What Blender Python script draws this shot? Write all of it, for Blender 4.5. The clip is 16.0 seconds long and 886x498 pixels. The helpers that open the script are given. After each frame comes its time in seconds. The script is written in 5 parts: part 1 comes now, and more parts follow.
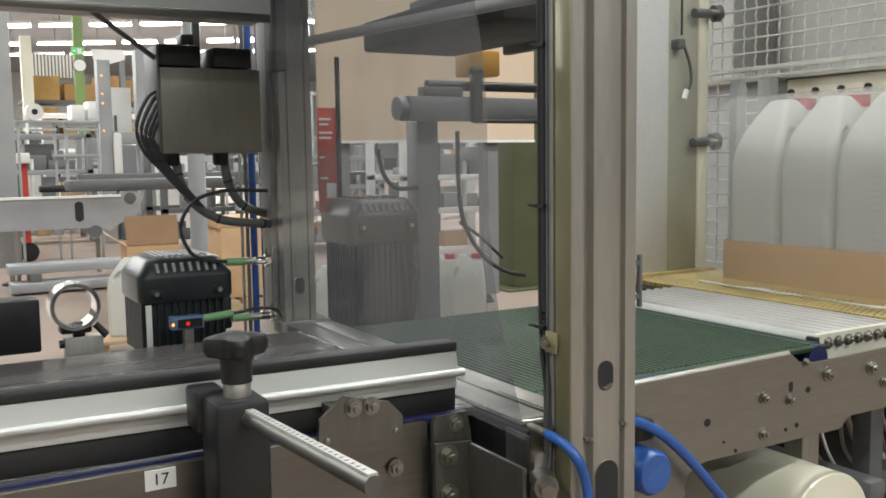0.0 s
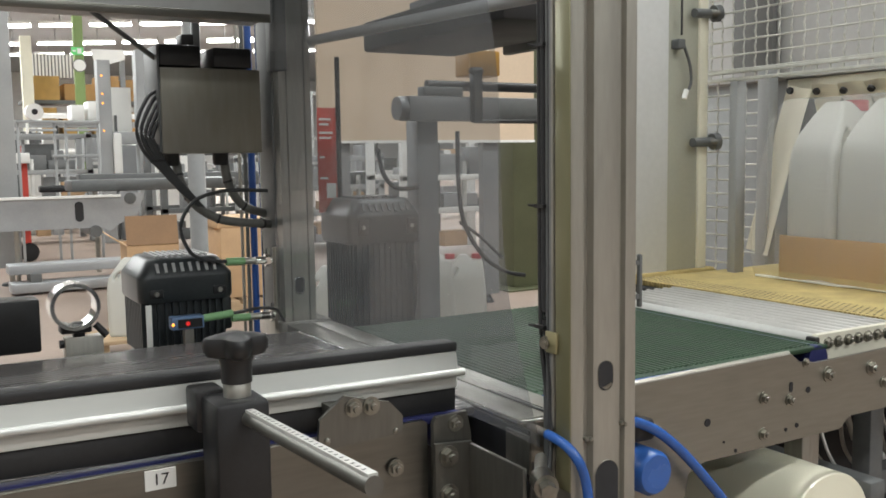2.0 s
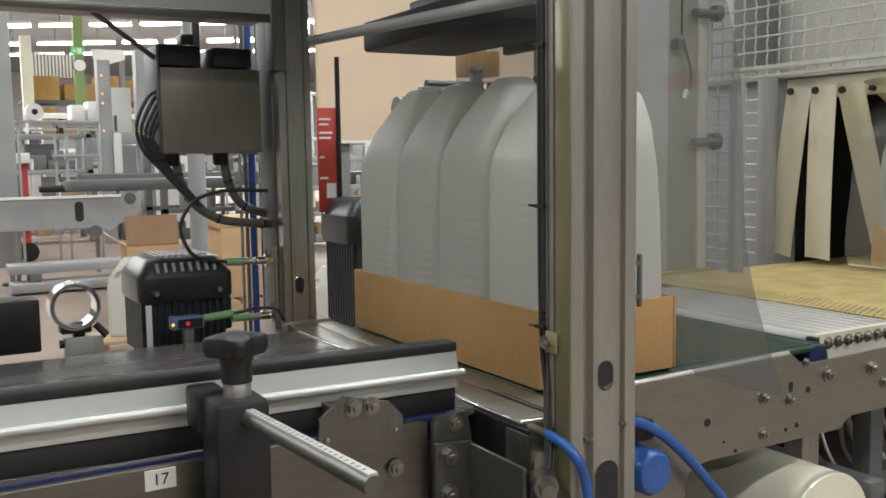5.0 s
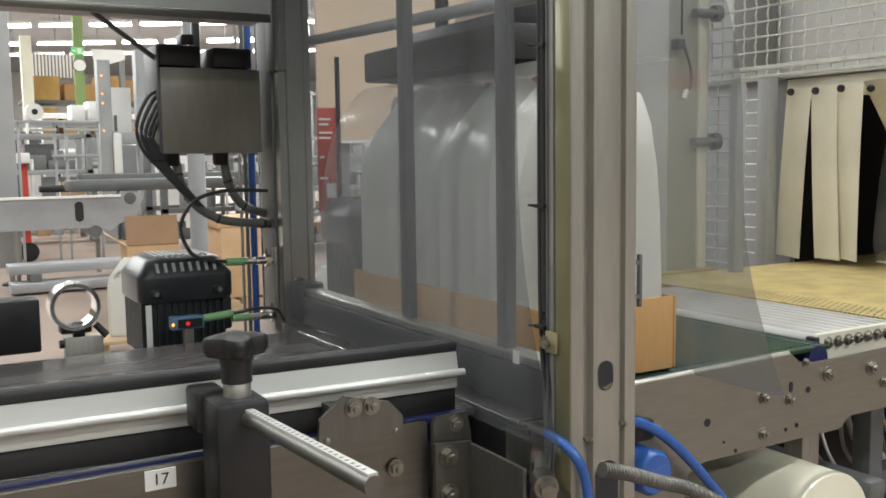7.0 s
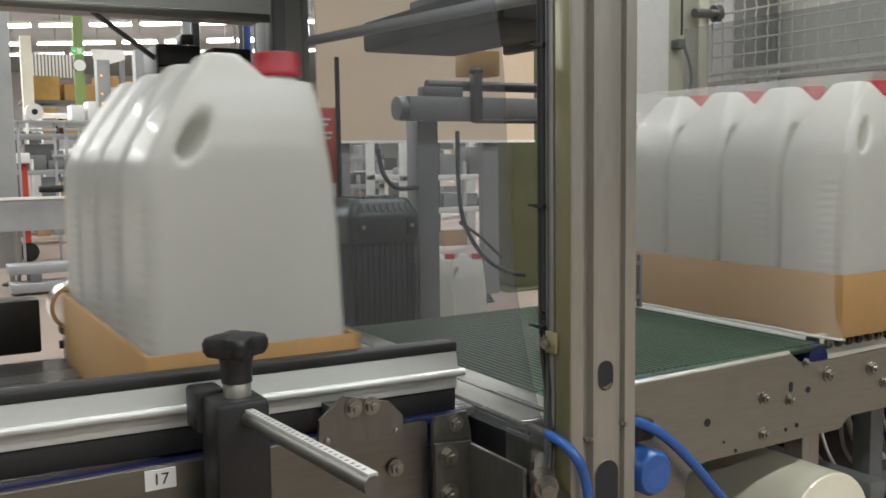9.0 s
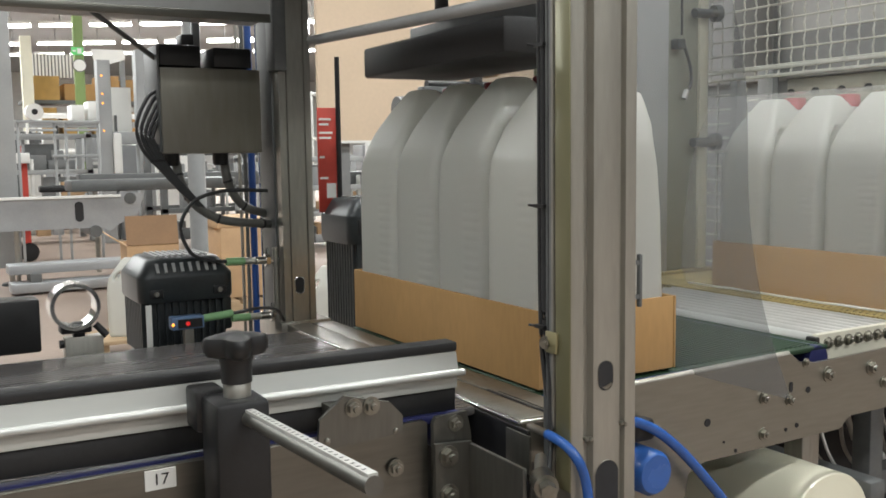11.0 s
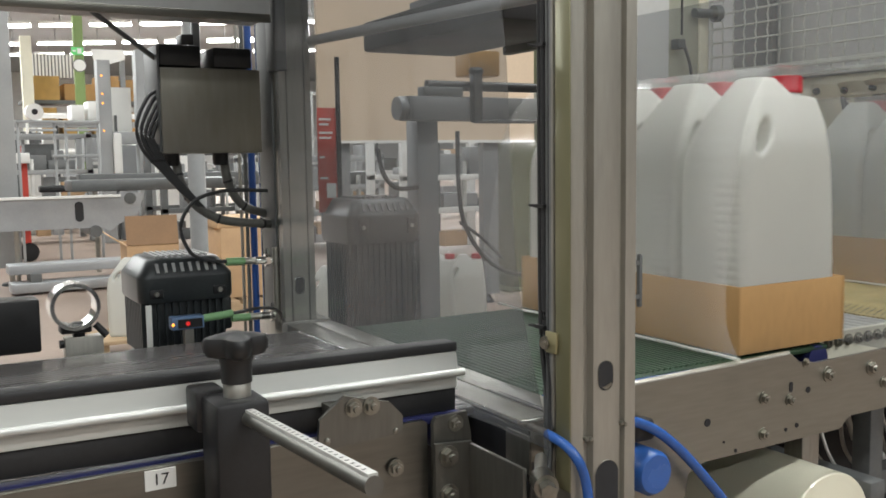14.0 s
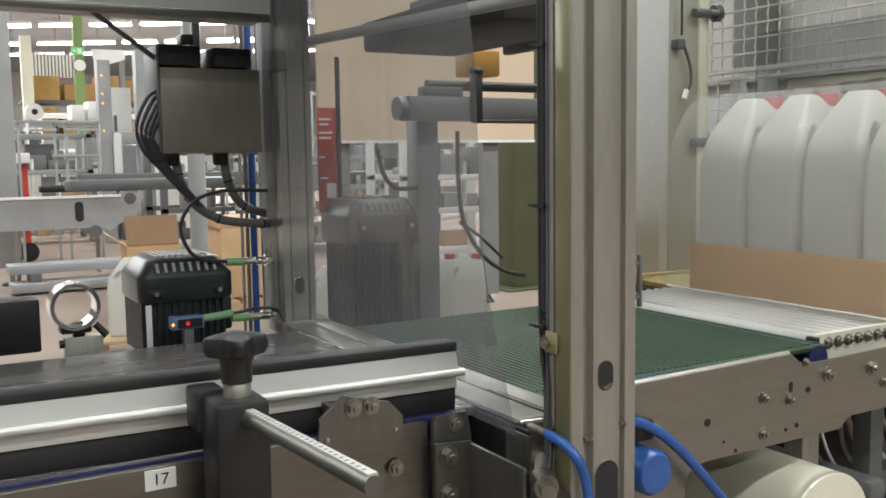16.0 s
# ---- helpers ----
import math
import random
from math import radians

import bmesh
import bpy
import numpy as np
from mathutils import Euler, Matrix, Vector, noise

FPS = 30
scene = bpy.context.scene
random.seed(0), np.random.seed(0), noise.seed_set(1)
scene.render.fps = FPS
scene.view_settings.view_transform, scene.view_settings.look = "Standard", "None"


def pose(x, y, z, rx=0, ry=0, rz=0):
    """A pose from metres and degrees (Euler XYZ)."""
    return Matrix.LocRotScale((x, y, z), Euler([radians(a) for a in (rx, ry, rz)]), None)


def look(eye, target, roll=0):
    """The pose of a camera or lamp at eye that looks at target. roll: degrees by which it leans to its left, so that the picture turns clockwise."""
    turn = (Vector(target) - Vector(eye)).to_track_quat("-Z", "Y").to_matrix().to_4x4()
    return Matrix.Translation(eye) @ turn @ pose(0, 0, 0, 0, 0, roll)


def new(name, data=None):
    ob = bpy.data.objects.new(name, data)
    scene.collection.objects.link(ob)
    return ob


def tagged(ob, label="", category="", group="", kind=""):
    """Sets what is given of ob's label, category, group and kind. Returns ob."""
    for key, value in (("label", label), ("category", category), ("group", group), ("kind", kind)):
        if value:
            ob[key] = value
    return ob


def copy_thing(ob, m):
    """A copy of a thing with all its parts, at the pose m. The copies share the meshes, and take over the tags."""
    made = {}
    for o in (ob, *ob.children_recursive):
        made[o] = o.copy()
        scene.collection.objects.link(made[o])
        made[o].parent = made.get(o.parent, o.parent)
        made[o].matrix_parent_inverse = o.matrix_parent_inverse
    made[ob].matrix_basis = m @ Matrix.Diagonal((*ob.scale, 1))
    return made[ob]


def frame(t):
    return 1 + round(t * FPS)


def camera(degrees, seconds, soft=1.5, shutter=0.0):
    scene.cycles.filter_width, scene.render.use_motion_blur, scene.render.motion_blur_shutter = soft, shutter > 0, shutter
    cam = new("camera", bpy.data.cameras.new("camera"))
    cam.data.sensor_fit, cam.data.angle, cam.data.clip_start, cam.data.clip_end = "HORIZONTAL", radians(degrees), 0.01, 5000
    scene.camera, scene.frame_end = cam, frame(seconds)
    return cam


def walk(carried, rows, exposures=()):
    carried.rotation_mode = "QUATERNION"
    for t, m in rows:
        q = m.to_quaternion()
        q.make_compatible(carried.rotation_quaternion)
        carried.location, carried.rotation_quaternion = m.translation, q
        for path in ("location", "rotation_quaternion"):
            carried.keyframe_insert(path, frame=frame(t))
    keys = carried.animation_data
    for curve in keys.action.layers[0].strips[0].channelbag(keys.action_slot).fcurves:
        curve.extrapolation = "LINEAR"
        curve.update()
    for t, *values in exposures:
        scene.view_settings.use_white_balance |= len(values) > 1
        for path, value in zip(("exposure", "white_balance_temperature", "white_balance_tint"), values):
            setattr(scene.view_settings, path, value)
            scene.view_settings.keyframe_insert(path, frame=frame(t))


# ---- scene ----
B = 0.75  # height of the conveyor belts
cam = camera(50.947, 16.0, 1.7, 0.5)
EYE, AIM = (-0.1273, -0.9737, 1.0602), (0.37427, -0.11426, 0.96121)
walk(cam, [(0, look(EYE, AIM, -0.815)), (16, look(EYE, AIM, -0.815))],
     [(0, 0), (2.5, 0), (3.5, -0.1), (4.2, -0.25), (5.5, -0.05), (6.3, 0.08), (7.5, 0.1), (8.0, 0), (8.5, -0.2), (9.2, -0.15), (10.3, -0.15), (11.3, 0.05), (12.5, 0.1), (13.3, 0), (16, 0)])

# ---- light ----
world = bpy.data.worlds.new("hall_air")
world.use_nodes = True
bg = world.node_tree.nodes["Background"]
bg.inputs[0].default_value = (0.86, 0.93, 1.0, 1)
bg.inputs[1].default_value = 0.09
scene.world = world


def area_lamp(name, x, y, z, sx, sy, watts, colour=(0.97, 1.0, 0.99)):
    """A ceiling fixture's light, shining down."""
    data = bpy.data.lights.new(name, "AREA")
    data.shape, data.size, data.size_y, data.energy, data.color = "RECTANGLE", sx, sy, watts, colour
    ob = new(name, data)
    ob.matrix_basis = pose(x, y, z)
    return ob


# rows of unseen lights under the hall's roof, added without fixtures; watts set by region
LAMP_ROWS = (-9.0, -4.5, 0.5, 6.5)
for ly in LAMP_ROWS:
    for lx, watts in ((-6.0, 150 if -6 < ly < 2 else 90), (-1.5, 115), (3.0, 268 if -6 < ly < 2 else 165), (8.0, 190)):
        area_lamp("ceiling_lamp_light", lx, ly, 6.0, 3.2, 0.35, watts)
for ly in (14.0, 22.0, 32.0, 44.0):
    for lx in (-4.0, 10.0, 22.0):
        area_lamp("ceiling_lamp_light", lx, ly, 6.0, 8.0, 0.4, 1150)


# ---- materials ----
def material(name, colour, rough=0.5, metal=0.0, vary=0.12, scale=8.0, bump=0.0, fine=90.0, stretch=(1, 1, 1), coat=0.0, second=None):
    """A procedural surface: a colour that varies at two scales, roughness wear, and fine relief."""
    m = bpy.data.materials.new(name)
    m.use_nodes = True
    n, l = m.node_tree.nodes, m.node_tree.links
    p = n["Principled BSDF"]
    p.inputs["Metallic"].default_value = metal
    p.inputs["Coat Weight"].default_value = coat
    tc = n.new("ShaderNodeTexCoord")
    mp = n.new("ShaderNodeMapping")
    mp.inputs["Scale"].default_value = stretch
    l.new(tc.outputs["Object"], mp.inputs[0])
    big, small = n.new("ShaderNodeTexNoise"), n.new("ShaderNodeTexNoise")
    big.inputs["Scale"].default_value, big.inputs["Detail"].default_value = scale, 5
    small.inputs["Scale"].default_value, small.inputs["Detail"].default_value = fine, 3
    l.new(mp.outputs[0], big.inputs[0]), l.new(mp.outputs[0], small.inputs[0])
    add = n.new("ShaderNodeMath")
    add.operation = "MULTIPLY_ADD"
    l.new(small.outputs[0], add.inputs[0])
    add.inputs[1].default_value = 0.4
    l.new(big.outputs[0], add.inputs[2])
    ramp = n.new("ShaderNodeValToRGB")
    c2 = second or tuple(c * (1 - 1.6 * vary) for c in colour)
    ramp.color_ramp.elements[0].position, ramp.color_ramp.elements[1].position = 0.42, 0.95
    ramp.color_ramp.elements[0].color, ramp.color_ramp.elements[1].color = (*c2, 1), (*[min(1, c * (1 + vary * 0.6)) for c in colour], 1)
    l.new(add.outputs[0], ramp.inputs[0])
    l.new(ramp.outputs[0], p.inputs["Base Color"])
    mr = n.new("ShaderNodeMapRange")
    mr.inputs["To Min"].default_value, mr.inputs["To Max"].default_value = max(0.03, rough - 0.1), min(1, rough + 0.12)
    l.new(big.outputs[0], mr.inputs[0]), l.new(mr.outputs[0], p.inputs["Roughness"])
    if bump:
        b = n.new("ShaderNodeBump")
        b.inputs["Strength"].default_value, b.inputs["Distance"].default_value = bump, 0.002
        l.new(add.outputs[0], b.inputs["Height"]), l.new(b.outputs[0], p.inputs["Normal"])
    return m


def glow(name, colour, strength):
    m = bpy.data.materials.new(name)
    m.use_nodes = True
    p = m.node_tree.nodes["Principled BSDF"]
    p.inputs["Base Color"].default_value = (*colour, 1)
    p.inputs["Emission Color"].default_value, p.inputs["Emission Strength"].default_value = (*colour, 1), strength
    return m


def clear_film(name, haze, gloss, tint=(0.93, 0.94, 0.94), milk=(0.75, 0.77, 0.78), wrinkle=0.35, scale=5.0, stretch=0.35):
    """Thin plastic: mostly see-through, a little milky, with glossy wrinkles."""
    m = bpy.data.materials.new(name)
    m.use_nodes = True
    n, l = m.node_tree.nodes, m.node_tree.links
    n.remove(n["Principled BSDF"])
    out = n["Material Output"]
    clear, front, back, shine = n.new("ShaderNodeBsdfTransparent"), n.new("ShaderNodeBsdfDiffuse"), n.new("ShaderNodeBsdfTranslucent"), n.new("ShaderNodeBsdfGlossy")
    milky = n.new("ShaderNodeMixShader")
    clear.inputs[0].default_value = (*tint, 1)
    front.inputs[0].default_value, back.inputs[0].default_value = (*milk, 1), (*milk, 1)
    l.new(front.outputs[0], milky.inputs[1]), l.new(back.outputs[0], milky.inputs[2])
    shine.inputs["Roughness"].default_value = 0.16
    tc, mp, tex, bump = n.new("ShaderNodeTexCoord"), n.new("ShaderNodeMapping"), n.new("ShaderNodeTexNoise"), n.new("ShaderNodeBump")
    mp.inputs["Scale"].default_value = (1, 1, stretch)
    tex.inputs["Scale"].default_value, tex.inputs["Detail"].default_value = scale, 6
    tex.inputs["Distortion"].default_value = 0.6
    bump.inputs["Strength"].default_value, bump.inputs["Distance"].default_value = wrinkle, 0.03
    l.new(tc.outputs["Object"], mp.inputs[0]), l.new(mp.outputs[0], tex.inputs[0])
    l.new(tex.outputs[0], bump.inputs["Height"]), l.new(bump.outputs[0], shine.inputs["Normal"])
    mr = n.new("ShaderNodeMapRange")
    mr.inputs["From Min"].default_value, mr.inputs["From Max"].default_value = 0.3, 0.75
    mr.inputs["To Min"].default_value, mr.inputs["To Max"].default_value = haze * 0.8, haze * 1.25
    l.new(tex.outputs[0], mr.inputs[0])
    a, b = n.new("ShaderNodeMixShader"), n.new("ShaderNodeMixShader")
    l.new(mr.outputs[0], a.inputs[0]), l.new(clear.outputs[0], a.inputs[1]), l.new(milky.outputs[0], a.inputs[2])
    fr, mul = n.new("ShaderNodeFresnel"), n.new("ShaderNodeMath")
    fr.inputs[0].default_value = 1.45
    l.new(bump.outputs[0], fr.inputs["Normal"])
    mul.operation, mul.inputs[1].default_value = "MULTIPLY", gloss
    l.new(fr.outputs[0], mul.inputs[0])
    l.new(mul.outputs[0], b.inputs[0]), l.new(a.outputs[0], b.inputs[1]), l.new(shine.outputs[0], b.inputs[2])
    l.new(b.outputs[0], out.inputs[0])
    return m


def milky_plastic(name, colour, through_light=0.35, rough=0.3):
    """Translucent polyethylene with a soft sheen."""
    m = bpy.data.materials.new(name)
    m.use_nodes = True
    n, l = m.node_tree.nodes, m.node_tree.links
    p, out = n["Principled BSDF"], n["Material Output"]
    tc, tex, ramp = n.new("ShaderNodeTexCoord"), n.new("ShaderNodeTexNoise"), n.new("ShaderNodeValToRGB")
    tex.inputs["Scale"].default_value, tex.inputs["Detail"].default_value = 9, 4
    l.new(tc.outputs["Object"], tex.inputs[0]), l.new(tex.outputs[0], ramp.inputs[0])
    ramp.color_ramp.elements[0].color, ramp.color_ramp.elements[1].color = (*[c * 0.93 for c in colour], 1), (*colour, 1)
    l.new(ramp.outputs[0], p.inputs["Base Color"])
    p.inputs["Roughness"].default_value, p.inputs["Coat Weight"].default_value = rough, 0.15
    bump = n.new("ShaderNodeBump")
    bump.inputs["Strength"].default_value, bump.inputs["Distance"].default_value = 0.25, 0.01
    l.new(tex.outputs[0], bump.inputs["Height"]), l.new(bump.outputs[0], p.inputs["Normal"])
    tr, mix = n.new("ShaderNodeBsdfTranslucent"), n.new("ShaderNodeMixShader")
    l.new(ramp.outputs[0], tr.inputs[0])
    mix.inputs[0].default_value = through_light
    l.new(p.outputs[0], mix.inputs[1]), l.new(tr.outputs[0], mix.inputs[2]), l.new(mix.outputs[0], out.inputs[0])
    return m


M = {
    "floor": material("hall_floor", (0.27, 0.205, 0.165), 0.5, 0, 0.18, 1.2, 0.1, 30),
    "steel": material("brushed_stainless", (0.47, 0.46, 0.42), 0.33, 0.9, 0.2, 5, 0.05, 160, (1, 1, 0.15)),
    # stainless with the dim surroundings it would mirror put into a darker colour
    "steel_plate": material("darkened_stainless_plate", (0.175, 0.172, 0.155), 0.36, 0.85, 0.22, 6, 0.05, 160, (1, 1, 0.15)),
    "satin_steel": material("satin_stainless", (0.40, 0.385, 0.34), 0.40, 0.72, 0.14, 5, 0.04, 160, (1, 1, 0.15)),
    "dull_rod": material("dull_rod_steel", (0.19, 0.186, 0.17), 0.44, 0.85, 0.15, 20),
    "scale_white": material("worn_scale_white", (0.50, 0.50, 0.47), 0.5, 0, 0.1, 40),
    "steel_h": material("rolled_stainless", (0.20, 0.195, 0.172), 0.30, 0.9, 0.2, 6, 0.05, 160, (0.12, 1, 1)),
    "steel_bright": material("rolled_bright_stainless", (0.30, 0.29, 0.255), 0.34, 0.85, 0.14, 6, 0.04, 160, (0.12, 1, 1)),
    "bearing_plastic": material("bearing_strip_plastic", (0.62, 0.60, 0.50), 0.45, 0, 0.08, 12),
    # colour of the warm reflection painted on the near post's side
    "olive_reflection": material("olive_reflection_tint", (0.21, 0.20, 0.115), 0.32, 0.3, 0.12, 4, 0.02, 60, (1, 1, 0.1)),
    "alu": material("anodised_aluminium", (0.55, 0.56, 0.535), 0.36, 0.35, 0.06, 6, 0.03, 120, (0.1, 1, 1)),
    "chrome": material("bright_chrome", (0.78, 0.78, 0.76), 0.12, 1.0, 0.05, 12),
    "black": material("black_plastic", (0.013, 0.013, 0.014), 0.42, 0, 0.3, 20, 0.08, 200),
    "rubber": material("black_rubber", (0.016, 0.016, 0.017), 0.55, 0, 0.3, 14, 0.1, 160),
    "belt": material("black_belt", (0.085, 0.080, 0.078), 0.26, 0, 0.3, 12, 0.12, 220, (0.15, 1, 1)),
    "green_belt": material("green_belt", (0.017, 0.048, 0.020), 0.55, 0, 0.35, 25, 0.3, 300),
    "blue": material("blue_plastic", (0.03, 0.105, 0.36), 0.24, 0, 0.15, 15),
    "blue_dark": material("blue_belt_edge", (0.022, 0.026, 0.105), 0.45, 0, 0.2, 18),
    "cardboard": material("cardboard", (0.42, 0.245, 0.095), 0.78, 0, 0.14, 4, 0.1, 120, (1, 1, 0.25)),
    "cardboard_pale": material("pale_cardboard", (0.56, 0.37, 0.21), 0.8, 0, 0.12, 5, 0.1, 100),
    "jug": milky_plastic("milky_polyethylene", (0.73, 0.73, 0.69), 0.5, 0.30),
    "red": material("red_plastic", (0.34, 0.013, 0.022), 0.32, 0, 0.12, 20),
    "grey_paint": material("grey_machine_paint", (0.36, 0.37, 0.37), 0.45, 0, 0.1, 3, 0.04, 60),
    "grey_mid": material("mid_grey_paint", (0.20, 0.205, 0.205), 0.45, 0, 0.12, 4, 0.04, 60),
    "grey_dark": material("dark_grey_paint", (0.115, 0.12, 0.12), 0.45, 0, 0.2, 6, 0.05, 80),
    "panel": material("light_enclosure_panel", (0.60, 0.605, 0.60), 0.45, 0, 0.08, 2, 0.03, 60),
    "cream": material("cream_post_paint", (0.74, 0.71, 0.58), 0.5, 0, 0.07, 3),
    "white": material("white_paint", (0.80, 0.80, 0.77), 0.5, 0, 0.06, 3),
    "green_paint": material("green_column_paint", (0.088, 0.094, 0.048), 0.5, 0, 0.15, 3),
    "motor": material("motor_grey_casting", (0.034, 0.040, 0.043), 0.32, 0.1, 0.25, 10, 0.05, 140),
    "mesh_belt": material("tan_mesh_belt", (0.46, 0.36, 0.15), 0.75, 0, 0.2, 18, 0.3, 300),
    "strip": material("cream_curtain_fabric", (0.78, 0.74, 0.60), 0.6, 0, 0.08, 6, 0.05, 200),
    # near-black for insides, holes and gaps: their shade is put into the colour
    "dark": material("dark_shade_fill", (0.02, 0.02, 0.022), 0.7, 0, 0.3, 5),
    "roll": milky_plastic("film_roll", (0.88, 0.85, 0.68), 0.12, 0.28),
    "film": clear_film("curtain_film", 0.20, 0.10, tint=(0.62, 0.63, 0.645), milk=(0.40, 0.412, 0.425), wrinkle=0.16, scale=6.0, stretch=0.16),
    "wrap": clear_film("wrap_film", 0.18, 0.6, tint=(0.99, 0.99, 0.99), milk=(0.95, 0.955, 0.95), wrinkle=0.28, scale=4.0),
    "wrap_top": clear_film("wrap_top_film", 0.16, 0.5, tint=(0.97, 0.97, 0.97), milk=(0.82, 0.82, 0.80), wrinkle=0.3, scale=8.0),
    "wrap_hem": milky_plastic("gathered_film", (0.86, 0.86, 0.80), 0.35, 0.18),
    "roller": material("roller_steel", (0.58, 0.575, 0.55), 0.42, 0.8, 0.1, 10),
    "orange": material("orange_paint", (0.46, 0.24, 0.045), 0.5, 0, 0.12, 6),
    "cable": material("black_cable", (0.035, 0.036, 0.038), 0.4, 0, 0.2, 30),
    "conduit": material("grey_conduit", (0.115, 0.115, 0.105), 0.45, 0, 0.2, 30, 0.1, 150),
    "bolt_steel": material("zinc_bolt_steel", (0.30, 0.29, 0.255), 0.34, 0.95, 0.2, 60),
    "tube_glow": glow("fluorescent_tube", (1.0, 0.99, 0.96), 14.0),
}


# ---- mesh tools ----
def box(bm, x0, x1, y0, y1, z0, z1, bevel=0.0):
    """A box, with rounded edges where bevel is given."""
    made = bmesh.ops.create_cube(bm, size=1.0, matrix=Matrix.Translation(((x0 + x1) / 2, (y0 + y1) / 2, (z0 + z1) / 2)) @ Matrix.Diagonal((x1 - x0, y1 - y0, z1 - z0, 1)))
    if bevel:
        edges = list({e for v in made["verts"] for e in v.link_edges})
        bmesh.ops.bevel(bm, geom=edges, offset=bevel, segments=2, profile=0.5, affect="EDGES")
    return bm


def rod(bm, a, b, r, n=16, r2=None):
    """A round bar from a to b."""
    a, b = Vector(a), Vector(b)
    d = b - a
    q = d.to_track_quat("Z", "Y").to_matrix().to_4x4()
    bmesh.ops.create_cone(bm, cap_ends=True, segments=n, radius1=r, radius2=r if r2 is None else r2, depth=d.length, matrix=Matrix.Translation((a + b) / 2) @ q)
    return bm


def lathe(bm, rings, at=(0, 0, 0), axis="Z", n=24):
    """A turned shape: rings of (height, radius)."""
    turn = {"Z": Matrix(), "Y": pose(0, 0, 0, -90), "X": pose(0, 0, 0, 0, 90)}[axis]
    m = Matrix.Translation(at) @ turn
    loops = [[bm.verts.new(m @ Vector((r * math.cos(2 * math.pi * k / n), r * math.sin(2 * math.pi * k / n), h))) for k in range(n)] for h, r in rings]
    for p, q in zip(loops, loops[1:]):
        for k in range(n):
            bm.faces.new((p[k], p[(k + 1) % n], q[(k + 1) % n], q[k]))
    bm.faces.new(loops[0][::-1]), bm.faces.new(loops[-1])
    return bm


def smooth_path(points, steps=8):
    """A Catmull-Rom line through the points."""
    p = [Vector(v) for v in points]
    p = [2 * p[0] - p[1], *p, 2 * p[-1] - p[-2]]
    out = []
    for i in range(1, len(p) - 2):
        for s in range(steps):
            t = s / steps
            out.append(0.5 * (2 * p[i] + (p[i + 1] - p[i - 1]) * t + (2 * p[i - 1] - 5 * p[i] + 4 * p[i + 1] - p[i + 2]) * t * t + (3 * p[i] - p[i - 1] - 3 * p[i + 1] + p[i + 2]) * t ** 3))
    return [*out, p[-2]]


def hose(bm, points, r, n=10, steps=8, ripple=0.0):
    """A tube along a smooth line; ripple makes it corrugated."""
    path = smooth_path(points, steps)
    loops, up = [], Vector((0, 0, 1))
    for i, c in enumerate(path):
        d = (path[min(i + 1, len(path) - 1)] - path[max(i - 1, 0)]).normalized()
        side = d.cross(up)
        side = side.normalized() if side.length > 0.05 else Vector((1, 0, 0))
        top = side.cross(d)
        rr = r * (1 + ripple * (i % 2))
        loops.append([bm.verts.new(c + rr * (side * math.cos(2 * math.pi * k / n) + top * math.sin(2 * math.pi * k / n))) for k in range(n)])
    for p, q in zip(loops, loops[1:]):
        for k in range(n):
            bm.faces.new((p[k], p[(k + 1) % n], q[(k + 1) % n], q[k]))
    bm.faces.new(loops[0][::-1]), bm.faces.new(loops[-1])
    return bm


def plate(bm, outline, axis, lo, hi):
    """A flat plate: an outline in the two other axes, thick from lo to hi along axis."""
    def place(u, v, w):
        return {"y": (u, w, v), "x": (w, u, v), "z": (u, v, w)}[axis]
    a = [bm.verts.new(place(u, v, lo)) for u, v in outline]
    b = [bm.verts.new(place(u, v, hi)) for u, v in outline]
    bm.faces.new(a), bm.faces.new(b[::-1])
    for k in range(len(a)):
        j = (k + 1) % len(a)
        bm.faces.new((a[k], b[k], b[j], a[j]))
    bmesh.ops.recalc_face_normals(bm, faces=bm.faces[:])
    return bm


def mesh_of(name, bm, mat, soft=40):
    me = bpy.data.meshes.new(name)
    bmesh.ops.recalc_face_normals(bm, faces=bm.faces[:])
    bm.to_mesh(me)
    bm.free()
    me.materials.append(M[mat])
    me.polygons.foreach_set("use_smooth", [True] * len(me.polygons))
    me.set_sharp_from_angle(angle=radians(soft))
    return me


def part(name, bm, mat, parent=None, label=""):
    """One mesh object, under a thing or part where parent is given."""
    ob = new(name, mesh_of(name, bm, mat) if isinstance(bm, bmesh.types.BMesh) else bm)
    if parent is not None:
        ob.parent = parent
    return tagged(ob, label)


def thing(name, label, category, x=0, y=0, z=0, group="", kind=""):
    ob = new(name)
    ob.matrix_basis = pose(x, y, z)
    ob.empty_display_size = 0.05
    return tagged(ob, label, category, group, kind)


def solid(name, bm, mat, label, category, group="", kind=""):
    return tagged(part(name, bm, mat), label, category, group, kind)


def bolt_mesh(r):
    """A hexagon bolt head on a washer, facing -y."""
    bm = bmesh.new()
    rod(bm, (0, 0, 0), (0, -0.25 * r, 0), r * 1.25, 20)
    rod(bm, (0, -0.25 * r, 0), (0, -0.95 * r, 0), r * 0.92, 6)
    rod(bm, (0, -0.95 * r, 0), (0, -1.3 * r, 0), r * 0.5, 12, r * 0.42)
    return mesh_of("bolt", bm, "bolt_steel")


BOLT = {r: bolt_mesh(r) for r in (0.006, 0.008, 0.010)}


def bolt(parent, x, y, z, r=0.008):
    ob = part("bolt", BOLT[r], None, parent)
    ob.location = (x, y, z)
    return ob


# ---- setting ----
def setting(name, bm, mat, label):
    return solid(name, bm, mat, label, "structure", kind="structure")


